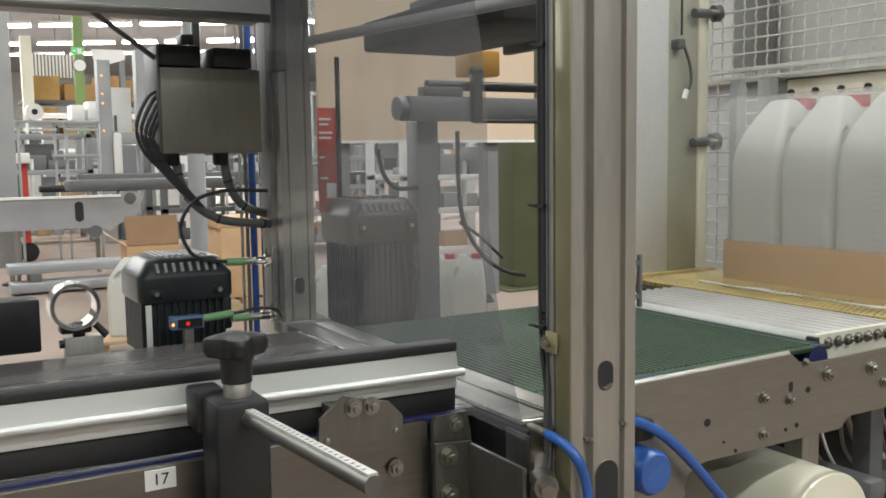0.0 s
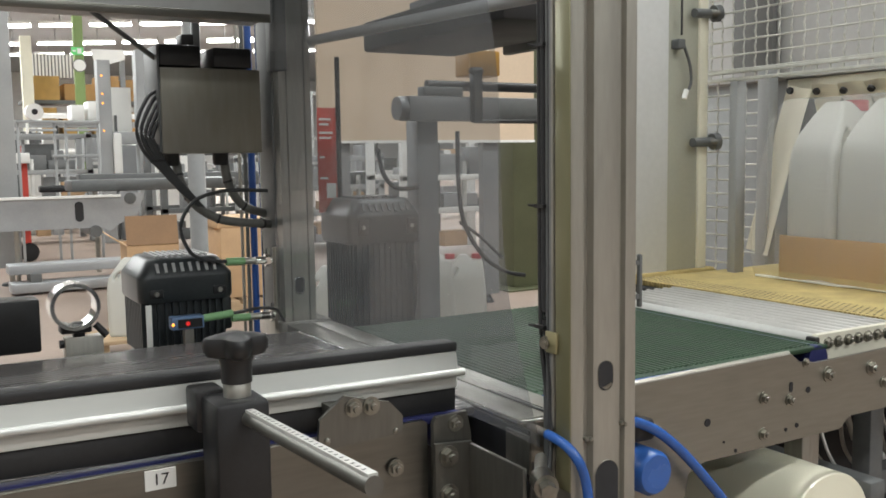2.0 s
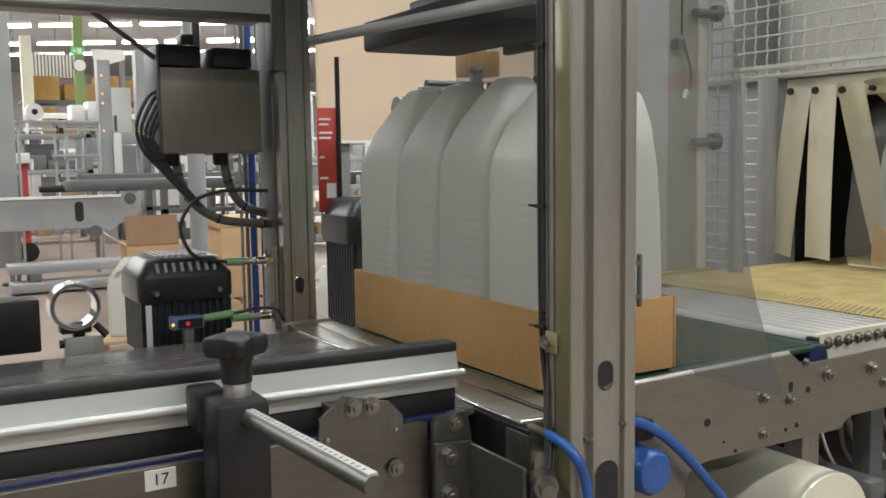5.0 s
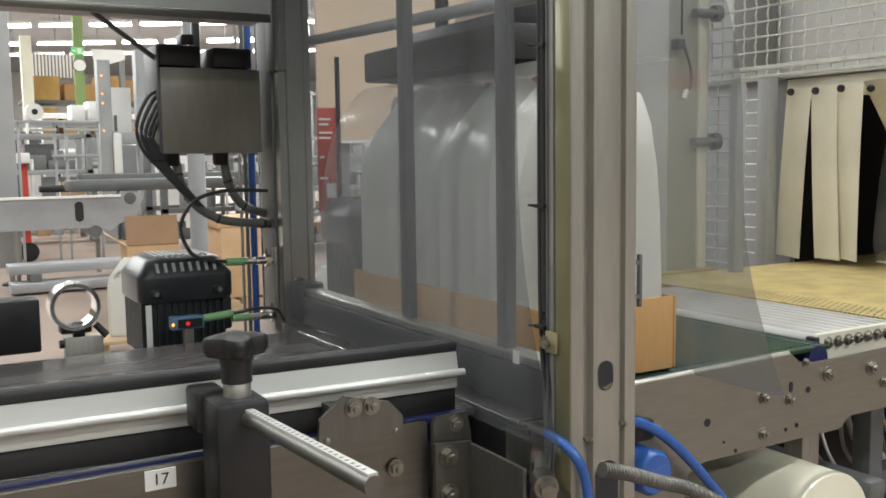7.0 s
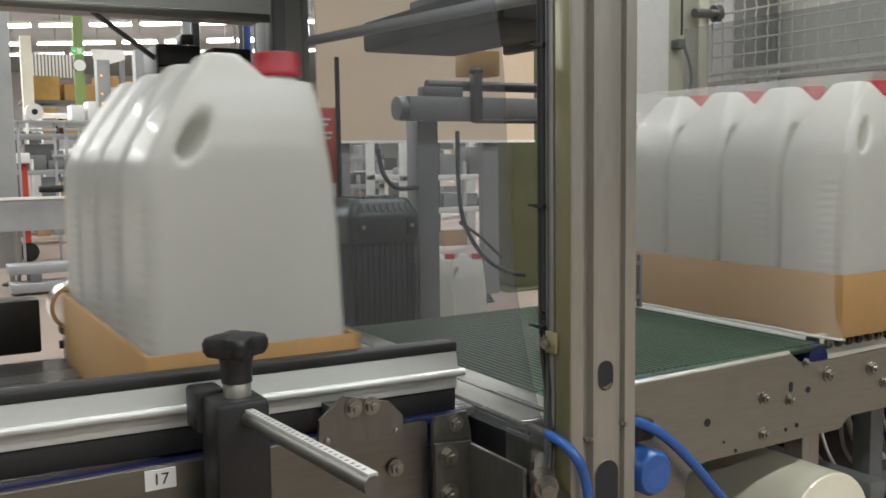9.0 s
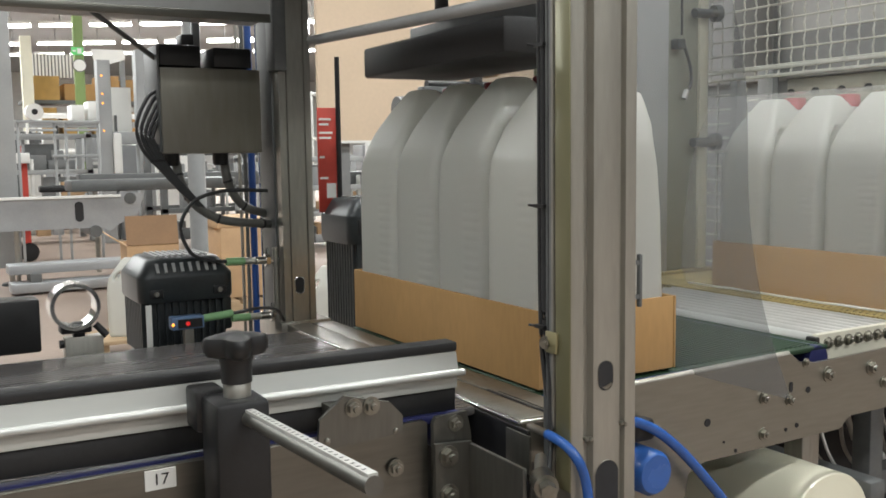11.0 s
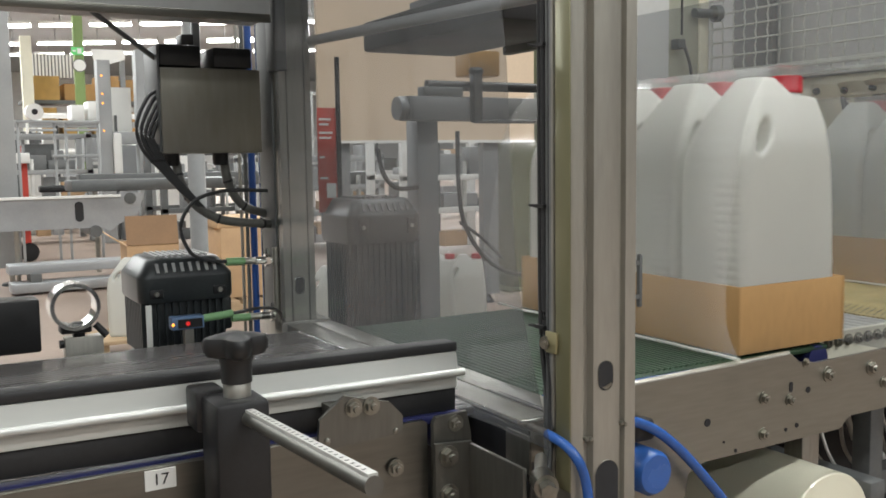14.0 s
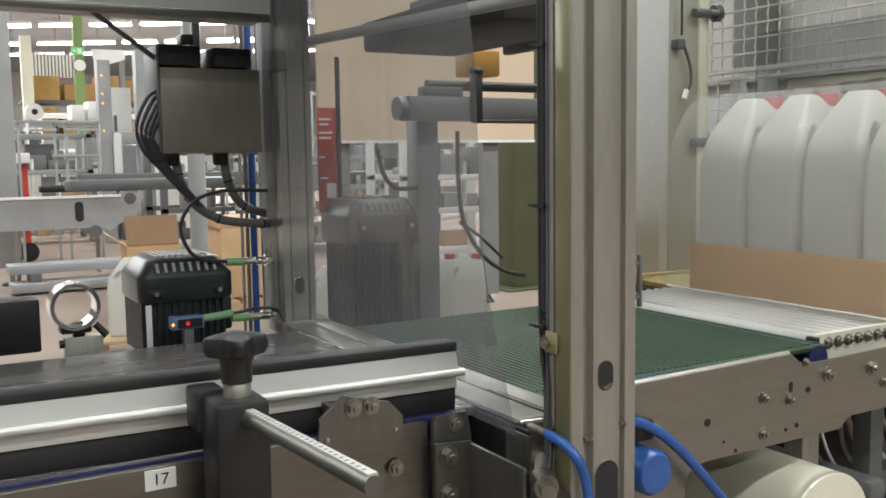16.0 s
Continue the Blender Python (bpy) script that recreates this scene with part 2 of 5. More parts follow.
setting("floor", box(bmesh.new(), -20, 40, -12, 60, -0.1, 0), "floor", "worn reddish brown sealed factory floor")
setting("ceiling", box(bmesh.new(), -20, 40, -12, 60, 6.4, 6.6), "grey_paint", "grey roof underside of a factory hall")
setting("wall_north", box(bmesh.new(), -20, 40, 60, 60.3, 0, 6.4), "white", "pale far wall of the hall")
# unseen walls: south greyed to dim reflections, west white to bounce light
setting("wall_south", box(bmesh.new(), -20, 40, -12.3, -12, 0, 6.4), "grey_mid", "unseen wall behind the camera, grey to dim reflections")
setting("wall_west", box(bmesh.new(), -20.3, -20, -12, 60, 0, 6.4), "white", "pale side wall of the hall")
setting("wall_east", box(bmesh.new(), 40, 40.3, -12, 60, 0, 6.4), "white", "pale side wall of the hall")


# ---- infeed conveyor ----
def infeed_conveyor():
    c = thing("infeed_conveyor", "stainless infeed conveyor with a black flat belt", "conveyor")
    bm = bmesh.new()
    box(bm, -4.0, 0.478, -0.012, 0.592, B - 0.012, B, 0.004)
    part("belt", bm, "belt", c, "grooved black conveyor belt with a worn shine")
    for k in range(47):
        y = 0.004 + k * 0.0125
        part("belt_rib", box(bmesh.new(), -4.0, 0.474, y, y + 0.0095, B - 0.001, B + 0.0008), "belt", c)
    part("belt_edge", box(bmesh.new(), -4.0, 0.44, -0.036, -0.012, B - 0.006, B + 0.006, 0.003), "blue_dark", c, "dark blue belt edge")
    for x in (0.424, -3.97):
        part("end_roller", rod(bmesh.new(), (x, -0.045, B - 0.022), (x, 0.585, B - 0.022), 0.022, 24), "blue_dark", c, "dark blue end roller")
    bm = plate(bmesh.new(), [(-4.0, B - 0.2), (0.386, B - 0.2), (0.386, B + 0.003), (0.381, B + 0.006), (-4.0, B + 0.008)], "y", -0.052, -0.046)
    part("side_plate", bm, "steel_h", c, "brushed stainless side plate")
    part("side_plate", box(bmesh.new(), -4.0, 0.44, 0.60, 0.606, B - 0.2, B - 0.006, 0.002), "steel_h", c)
    part("plate_lip", rod(bmesh.new(), (-4.0, -0.047, B + 0.010), (0.350, -0.047, B + 0.003), 0.0045, 12), "steel_h", c)
    for x in (-1.1, -0.1):
        for y in (-0.02, 0.57):
            part("leg", box(bmesh.new(), x, x + 0.05, y, y + 0.04, 0.02, B - 0.19, 0.004), "steel", c)
    # numbered sticker on the side plate
    st = part("number_sticker", box(bmesh.new(), 0.065, 0.0955, -0.0545, -0.0525, B - 0.0155, B + 0.0045), "white", c, "white sticker with the number 17")
    fc = bpy.data.curves.new("digits", "FONT")
    fc.body, fc.size, fc.extrude, fc.align_x, fc.align_y = "17", 0.0165, 0.0003, "CENTER", "CENTER"
    tmp = bpy.data.objects.new("digits", fc)
    scene.collection.objects.link(tmp)
    me = bpy.data.meshes.new_from_object(tmp.evaluated_get(bpy.context.evaluated_depsgraph_get()))
    bpy.data.objects.remove(tmp)
    me.materials.clear()
    me.materials.append(M["black"])
    dg = new("digits", me)
    dg.parent, dg.matrix_basis = st, pose(0.0803, -0.0551, B - 0.0055, 90)
    # end plate with hub
    bm = plate(bmesh.new(), [(0.389, B - 0.2), (0.440, B - 0.2), (0.440, B - 0.018), (0.434, B + 0.012), (0.393, B + 0.010), (0.389, B + 0.005)], "y", -0.062, -0.055)
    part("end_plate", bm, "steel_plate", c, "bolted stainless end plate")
    bolt(c, 0.418, -0.062, B + 0.000, 0.008)
    bolt(c, 0.402, -0.072, B - 0.034, 0.010)
    bolt(c, 0.402, -0.072, B - 0.080, 0.010)
    bolt(c, 0.342, -0.055, B - 0.042, 0.008)
    # folded bracket towards the gate
    bm = plate(bmesh.new(), [(0.385, B - 0.25), (0.435, B - 0.25), (0.435, B - 0.022), (0.385, B - 0.018)], "y", -0.072, -0.066)
    box(bm, 0.431, 0.437, -0.180, -0.066, B - 0.25, B - 0.024, 0.002)
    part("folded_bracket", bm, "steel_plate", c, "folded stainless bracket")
    part("base_box", box(bmesh.new(), -3.98, 0.40, 0.02, 0.58, 0.05, B - 0.06, 0.004), "grey_dark", c, "dark closed machine base")
    return c


infeed_conveyor()


def guide_rail():
    g = thing("guide_rail", "white aluminium side guide rail with a black wear strip", "guide rail")
    x0, x1 = -1.3, 0.427
    part("wear_strip", box(bmesh.new(), x0, x1, -0.034, -0.008, B + 0.0785, B + 0.0905, 0.003), "rubber", g, "black plastic wear strip")
    bm = plate(bmesh.new(), [(-0.010, B + 0.0785), (-0.034, B + 0.0785), (-0.039, B + 0.056), (-0.010, B + 0.056)], "x", x0, x1 - 0.002)
    part("web", bm, "alu", g, "bright aluminium profile")
    part("bead", rod(bmesh.new(), (x0, -0.040, B + 0.0545), (x1 + 0.005, -0.040, B + 0.0545), 0.0045, 12), "alu", g)
    part("lower_web", box(bmesh.new(), x0, x1, -0.034, -0.010, B + 0.034, B + 0.052, 0.002), "alu", g)
    part("lower_strip", box(bmesh.new(), x0, x1, -0.030, -0.010, B + 0.006, B + 0.034, 0.002), "rubber", g)
    bm = plate(bmesh.new(), [(0.219, B + 0.006), (0.317, B + 0.012), (0.318, B + 0.031), (0.302, B + 0.048), (0.249, B + 0.061), (0.221, B + 0.039)], "y", -0.100, -0.095)
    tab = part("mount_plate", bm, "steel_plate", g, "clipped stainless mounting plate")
    bolt(tab, 0.2590, -0.100, B + 0.0475, 0.008)
    bolt(tab, 0.2795, -0.100, B + 0.0470, 0.008)
    for x, z in ((0.229, B + 0.016), (0.309, B + 0.0155)):
        part("rivet", lathe(bmesh.new(), [(0, 0.0036), (-0.002, 0.003), (-0.003, 0.001)], (x, -0.100, z), "Y", 12), "bolt_steel", tab)
    g.matrix_basis = pose(0, 0, 0.0055, 0, 0.85, 0)
    part("spacer", box(bmesh.new(), 0.250, 0.300, -0.095, -0.036, B + 0.028, B + 0.040), "steel_plate", g)
    return g


guide_rail()


def clamp():
    c = thing("guide_clamp", "black plastic clamp with star knob and scaled rod", "clamp")
    x, y = 0.147, -0.10
    part("body", box(bmesh.new(), x - 0.030, x + 0.024, y - 0.028, y + 0.026, B - 0.06, B + 0.080, 0.006), "black", c)
    part("body_foot", box(bmesh.new(), x - 0.040, x + 0.026, y - 0.022, y + 0.022, B - 0.30, B - 0.055, 0.008), "black", c)
    part("jaw", box(bmesh.new(), x - 0.036, x - 0.005, y + 0.020, y + 0.058, B + 0.042, B + 0.084, 0.004), "black", c)
    part("collar", lathe(bmesh.new(), [(B + 0.078, 0.0135), (B + 0.094, 0.0135), (B + 0.096, 0.012)], (x, y, 0)), "steel", c, "steel collar")
    # star knob: five rounded lobes on a hub
    bm = bmesh.new()
    n, rings = 60, []
    for h, s in ((0.0, 0.55), (0.003, 0.92), (0.008, 1.03), (0.016, 1.05), (0.021, 0.96), (0.024, 0.6)):
        rings.append([bm.verts.new((x + 0.95 * s * (0.0262 + 0.0060 * math.cos(4 * 2 * math.pi * k / n + 0.6)) * math.cos(2 * math.pi * k / n), y + 0.95 * s * (0.0262 + 0.0060 * math.cos(4 * 2 * math.pi * k / n + 0.6)) * math.sin(2 * math.pi * k / n), B + 0.118 + h)) for k in range(n)])
    for p, q in zip(rings, rings[1:]):
        for k in range(n):
            bm.faces.new((p[k], p[(k + 1) % n], q[(k + 1) % n], q[k]))
    bm.faces.new(rings[0][::-1]), bm.faces.new(rings[-1])
    lathe(bm, [(B + 0.094, 0.0150), (B + 0.112, 0.0152), (B + 0.120, 0.0175)], (x, y, 0))
    part("star_knob", bm, "black", c, "black star knob")
    rd = part("scale_rod", rod(bmesh.new(), (x + 0.002, y - 0.30, B + 0.062), (x + 0.002, y - 0.01, B + 0.062), 0.0075, 24), "dull_rod", c, "steel rod with a white scale")
    rd.matrix_basis = Matrix.Translation((0, y, B + 0.062)) @ pose(0, 0, 0, -3.4) @ Matrix.Translation((0, -y, -B - 0.062))
    part("scale", box(bmesh.new(), x - 0.002, x + 0.006, y - 0.299, y - 0.03, B + 0.0685, B + 0.0710), "scale_white", rd)
    for k in range(26):
        yy = y - 0.035 - k * 0.010
        part("scale_mark", box(bmesh.new(), x - 0.0005, x + 0.003, yy - 0.0020, yy, B + 0.0711, B + 0.0713), "black", rd)
    return c


clamp()


# ---- sealing gate ----
def slot_ring(cx, cz, w, h, n=24):
    """The outline of an upright slot with round ends."""
    pts = []
    for k in range(n):
        a = 2 * math.pi * k / n
        pts.append((cx + w / 2 * math.cos(a), cz + (h - w) / 2 * (1 if math.sin(a) > 0 else -1) + w / 2 * math.sin(a)))
    return pts


def gate_post(name, x, y, width, depth, label, mat="steel"):
    """A folded stainless post: channels at its edges, a raised front with a slot."""
    p = thing(name, label, "post", x, y, 0)
    top = 2.2
    bm = bmesh.new()
    outline = [(0, 0), (width * 0.18, 0), (width * 0.20, 0.004), (width * 0.24, 0.004), (width * 0.26, 0), (width * 0.74, 0), (width * 0.76, 0.004), (width * 0.80, 0.004), (width * 0.82, 0), (width, 0), (width, depth), (0, depth)]
    plate(bm, outline, "z", 0.02, top)
    part("column", bm, mat, p, "brushed stainless column")
    sl = slot_ring(width * 0.48, B + 0.072, 0.018, 0.033)
    # flat dark plates on the face, coloured like the shade inside slots
    part("slot", plate(bmesh.new(), sl, "y", -0.0012, 0.001), "dark", p, "dark slotted hole")
    low = slot_ring(width * 0.5, B - 0.08, 0.026, 0.115)
    part("slot", plate(bmesh.new(), low, "y", -0.0012, 0.001), "dark", p, "dark slotted hole")
    for u in (0.06, 0.85):
        part("screw", lathe(bmesh.new(), [(0, 0.004), (-0.002, 0.003)], (width * u, 0, B - 0.003), "Y", 10), "bolt_steel", p)
    rim = hose(bmesh.new(), [(u, -0.001, v) for u, v in sl] + [(sl[0][0], -0.001, sl[0][1])], 0.0009, 6, 1)
    part("slot_rim", rim, "chrome", p)
    return p


def near_post():
    """The folded stainless post in front: a raised middle between two grooves, with a slot and an arched cut-out."""
    p = thing("gate_post", "tall folded stainless gate post beside the green belt", "post", 0.4775, -0.205, 0)
    bm = bmesh.new()
    outline = [(0, 0.0015), (0.002, 0), (0.0150, 0), (0.0172, 0.006), (0.0262, 0.007), (0.0282, -0.001), (0.0300, -0.002), (0.0625, -0.002), (0.0640, -0.001), (0.0662, 0.007), (0.0718, 0.006), (0.0736, 0), (0.0880, 0), (0.0897, 0.0015), (0.0897, 0.028), (0, 0.028)]
    slot, arch = slot_ring(0.0441, B + 0.0715, 0.0215, 0.0335, 32), slot_ring(0.0462, B - 0.078, 0.033, 0.110, 32)
    plate(bm, outline, "z", 0.02, 2.2)
    part("column", bm, "satin_steel", p, "brushed stainless column")
    # each cut-out is a near-black plate; the dark inside is only colour
    for ring in (slot, arch):
        part("slot", plate(bmesh.new(), ring, "y", -0.0026, 0.010), "dark", p, "dark slotted hole")
        rim = hose(bmesh.new(), [(u, -0.0024, v) for u, v in ring] + [(ring[0][0], -0.0024, ring[0][1])], 0.0005, 6, 1)
        part("slot_rim", rim, "bolt_steel", p)
    part("slot_floor", plate(bmesh.new(), [(0.0385, B + 0.0590), (0.0450, B + 0.0560), (0.0520, B + 0.0600), (0.0515, B + 0.0632), (0.0450, B + 0.0606)], "y", -0.0034, -0.0022), "bolt_steel", p, "bright lower edge inside the slot")
    for u, z in ((0.020, B + 0.004), (0.0255, B + 0.003), (0.069, B + 0.014), (0.0745, B + 0.012)):
        part("weld_bead", lathe(bmesh.new(), [(0.008, 0.0016), (0.0, 0.0030), (-0.0015, 0.0022), (-0.002, 0.0008)], (u, 0, z), "Y", 10), "bolt_steel", p)
    # olive up to 1.22 m: a yellowish reflection painted onto the post's side
    part("edge_strip", box(bmesh.new(), -0.0022, -0.0002, 0.001, 0.0258, B - 0.052, 1.22, 0.0006), "olive_reflection", p, "post side strip coloured olive like a warm reflection")
    part("edge_strip", box(bmesh.new(), -0.0022, -0.0002, 0.001, 0.0258, 1.222, 2.2, 0.0006), "satin_steel", p)
    # rails behind the strip: steel first, then mid and dark grey
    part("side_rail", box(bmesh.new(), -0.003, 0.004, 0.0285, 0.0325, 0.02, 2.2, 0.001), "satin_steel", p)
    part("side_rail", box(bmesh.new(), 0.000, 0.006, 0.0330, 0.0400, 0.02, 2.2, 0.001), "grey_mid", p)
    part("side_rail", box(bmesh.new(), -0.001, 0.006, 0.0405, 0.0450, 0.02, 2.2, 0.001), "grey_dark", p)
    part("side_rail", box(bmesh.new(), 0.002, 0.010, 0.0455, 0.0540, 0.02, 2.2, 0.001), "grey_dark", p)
    return p


near_post()
far = gate_post("gate_post", 0.486, 0.667, 0.062, 0.10, "stainless gate post behind the black belt")
part("side_channel", box(bmesh.new(), -0.004, 0.002, 0.03, 0.10, B - 0.1, 2.2, 0.001), "grey_dark", far)
part("foot", box(bmesh.new(), -0.01, 0.09, -0.005, 0.12, B - 0.03, B + 0.004, 0.002), "steel", far)


def lower_seal_beam():
    b = thing("lower_seal_beam", "stainless lower sealing beam between the belts", "sealing beam")
    part("beam", box(bmesh.new(), 0.486, 0.530, -0.094, 0.66, B - 0.055, B + 0.001, 0.0025), "steel_bright", b)
    part("beam", box(bmesh.new(), 0.5345, 0.578, -0.150, 0.66, B - 0.055, B, 0.0025), "steel_bright", b)
    part("folded_edge", rod(bmesh.new(), (0.4865, -0.094, B - 0.003), (0.4865, 0.60, B - 0.003), 0.0026, 10), "chrome", b, "bright folded edge")
    part("nose_edge", rod(bmesh.new(), (0.4865, -0.095, B - 0.003), (0.530, -0.106, B - 0.001), 0.0028, 10), "chrome", b)
    part("front_plate", box(bmesh.new(), 0.4805, 0.4845, -0.120, 0.30, B - 0.12, B - 0.006, 0.001), "black", b, "dark cover plate")
    part("front_cover", box(bmesh.new(), 0.4765, 0.4800, -0.128, -0.080, B - 0.055, B - 0.010, 0.001), "steel_plate", b, "small stainless cover")
    part("seal_slot", box(bmesh.new(), 0.5308, 0.5342, -0.13, 0.045, B + 0.0008, B + 0.0016), "dark", b, "dark slot")
    part("seal_slot", box(bmesh.new(), 0.5400, 0.5412, -0.13, 0.030, B + 0.0004, B + 0.0010), "dark", b)
    part("slit", box(bmesh.new(), 0.530, 0.5345, -0.094, 0.66, B - 0.055, B - 0.006), "dark", b, "dark slit")
    part("hose_fitting", rod(bmesh.new(), (0.4852, -0.118, B - 0.0008), (0.4669, -0.175, B + 0.0077), 0.0044, 16), "bolt_steel", b, "bright hose fitting")
    return b


lower_seal_beam()


def outfeed_conveyor():
    c = thing("outfeed_conveyor", "stainless outfeed conveyor with a green belt", "conveyor")
    part("belt", box(bmesh.new(), 0.582, 1.166, 0.0, 0.585, B - 0.012, B - 0.0035, 0.003), "green_belt", c, "green textured conveyor belt")
    for k in range(53):
        x = 0.585 + k * 0.0109
        part("belt_rib", plate(bmesh.new(), [(x, B - 0.004), (x + 0.0072, B - 0.004), (x + 0.0052, B - 0.0016), (x + 0.0020, B - 0.0016)], "y", 0.012, 0.582), "green_belt", c)
    part("belt_edge", box(bmesh.new(), 0.582, 1.055, -0.014, 0.0, B - 0.022, B - 0.004, 0.003), "blue", c, "blue belt edge")
    part("end_roller", rod(bmesh.new(), (1.142, 0.0, B - 0.026), (1.142, 0.585, B - 0.026), 0.0235, 24), "blue_dark", c)
    bm = plate(bmesh.new(), [(0.600, B - 0.16), (0.70, B - 0.16), (0.72, B - 0.30), (0.80, B - 0.30), (0.83, B - 0.150), (0.86, B - 0.138), (1.165, B - 0.138), (1.19, B - 0.12), (1.35, B - 0.12), (1.35, B - 0.017), (1.105, B - 0.0215), (1.064, B - 0.015), (1.046, B - 0.001), (0.600, B - 0.008)], "y", -0.026, -0.020)
    part("side_plate", bm, "steel_bright", c, "brushed stainless side plate with bolts")
    part("plate_lip", rod(bmesh.new(), (0.60, -0.020, B - 0.008), (1.044, -0.020, B - 0.0015), 0.0055, 12), "satin_steel", c)
    part("far_side_plate", box(bmesh.new(), 0.56, 1.35, 0.59, 0.596, B - 0.14, B - 0.006), "steel_h", c)
    for x, z, r in ((0.985, 0.061, 0.008), (1.043, 0.072, 0.008), (1.132, 0.043, 0.010), (1.240, 0.046, 0.010), (1.275, 0.075, 0.008), (0.985, 0.1165, 0.008), (1.078, 0.018, 0.006)):
        bolt(c, x, -0.026, B - z, r)
    for x, z, r in ((0.866, 0.080, 0.006), (1.035, 0.118, 0.003), (1.06, 0.115, 0.004), (1.085, 0.062, 0.005), (0.925, 0.132, 0.003), (0.90, 0.115, 0.002)):
        part("hole", lathe(bmesh.new(), [(0, r), (-0.001, r)], (x, -0.0262, B - z), "Y", 16), "dark", c)
    part("hole", plate(bmesh.new(), slot_ring(1.045, B - 0.052, 0.007, 0.016), "y", -0.0275, -0.025), "dark", c)
    part("leg", box(bmesh.new(), 1.185, 1.23, 0.06, 0.10, 0.0, B - 0.12, 0.004), "steel", c)
    part("leg", box(bmesh.new(), 1.15, 1.20, 0.54, 0.58, 0.0, B - 0.12, 0.004), "steel", c)
    part("base_box", box(bmesh.new(), 0.56, 0.99, 0.20, 0.58, 0.02, B - 0.10, 0.004), "grey_dark", c, "dark closed machine base")
    # roller bridge
    part("nose_bar", rod(bmesh.new(), (1.205, 0.050, B - 0.0135), (1.205, 0.62, B - 0.0135), 0.0135, 24), "alu", c, "bright round nose bar")
    part("bridge_plate", box(bmesh.new(), 1.214, 1.236, 0.045, 0.62, B - 0.022, B - 0.010), "grey_mid", c, "grey plate behind the nose bar")
    part("bridge_bed", box(bmesh.new(), 1.236, 1.440, 0.045, 0.62, B - 0.045, B - 0.030), "dark", c)
    bm = plate(bmesh.new(), [(1.172, B - 0.042), (1.46, B - 0.042), (1.46, B + 0.006), (1.178, B + 0.006), (1.172, B)], "y", 0.028, 0.040)
    strip = part("bearing_strip", bm, "bearing_plastic", c, "cream plastic bearing strip")
    for k in range(8):
        x = 1.2505 + k * 0.0262
        part("roller", rod(bmesh.new(), (x, 0.044, B - 0.0115), (x, 0.63, B - 0.0115), 0.0096, 18), "roller", c, "thin steel roller")
        part("roller_end", rod(bmesh.new(), (x, 0.0405, B - 0.0115), (x, 0.0435, B - 0.0115), 0.0125, 14), "black", c)
    for k in range(10):
        bolt(strip, 1.201 + k * 0.0262, 0.028, B - 0.0095, 0.008)
    part("end_cover", box(bmesh.new(), 1.163, 1.176, 0.022, 0.044, B - 0.030, B + 0.004, 0.004), "black", c, "dark end block")
    return c


outfeed_conveyor()


def tunnel():
    """The shrink tunnel's belt, its mesh guard and its strip curtain."""
    c = thing("tunnel_conveyor", "tan mesh belt running into the shrink tunnel", "conveyor")
    part("belt", box(bmesh.new(), 1.46, 3.4, -0.05, 0.80, B - 0.02, B - 0.003, 0.004), "mesh_belt", c, "tan open mesh belt")
    # toothed leading edge
    bm = bmesh.new()
    for k in range(84):
        y = -0.05 + k * 0.0101
        box(bm, 1.446, 1.462, y, y + 0.006, B - 0.014, B - 0.002)
    part("toothed_edge", bm, "mesh_belt", c)
    # thin dark diamonds on the belt, painted as the shade in its openings
    bm = bmesh.new()
    for i in range(5):
        for k in range(58):
            x, y = 1.474 + 0.017 * i, -0.042 + 0.0145 * k + 0.007 * (i % 2)
            plate(bm, [(x - 0.0042, y), (x, y - 0.0030), (x + 0.0042, y), (x, y + 0.0030)], "z", B - 0.0032, B - 0.0026)
    tagged(part("mesh_opening", bm, "dark", c, "dark openings of the mesh"), kind="stuff")
    part("under_frame", box(bmesh.new(), 1.47, 3.4, -0.06, 0.81, B - 0.14, B - 0.022), "grey_dark", c)
    # added box: keeps the space below dark in place of the clutter there
    part("base_box", box(bmesh.new(), 1.50, 3.4, 0.30, 0.80, 0.0, B - 0.14), "dark", c, "near-black box standing in for dark clutter")
    part("drive_shaft", rod(bmesh.new(), (1.45, -0.06, B - 0.03), (1.45, 0.81, B - 0.03), 0.018, 16), "dark", c)
    t = thing("shrink_tunnel", "cream shrink tunnel housing with a dark mouth", "machine")
    X = 2.06
    # near-black linings: the tunnel's inner shade is in their colour
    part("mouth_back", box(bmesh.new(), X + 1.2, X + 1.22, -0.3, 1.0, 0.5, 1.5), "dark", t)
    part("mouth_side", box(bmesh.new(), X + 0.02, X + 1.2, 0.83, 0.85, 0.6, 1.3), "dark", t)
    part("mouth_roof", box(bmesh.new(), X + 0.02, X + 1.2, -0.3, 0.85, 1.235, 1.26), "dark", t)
    part("front_panel", box(bmesh.new(), X, X + 0.02, -0.6, 0.83, 1.205, 1.262, 0.002), "cream", t)
    part("hood", box(bmesh.new(), X - 0.02, X + 1.2, -0.6, 1.2, 1.265, 2.1, 0.004), "panel", t)
    part("side_panel", box(bmesh.new(), X + 0.01, X + 0.03, 0.815, 1.3, 0.0, 1.262, 0.002), "grey_paint", t)
    return c


tunnel()


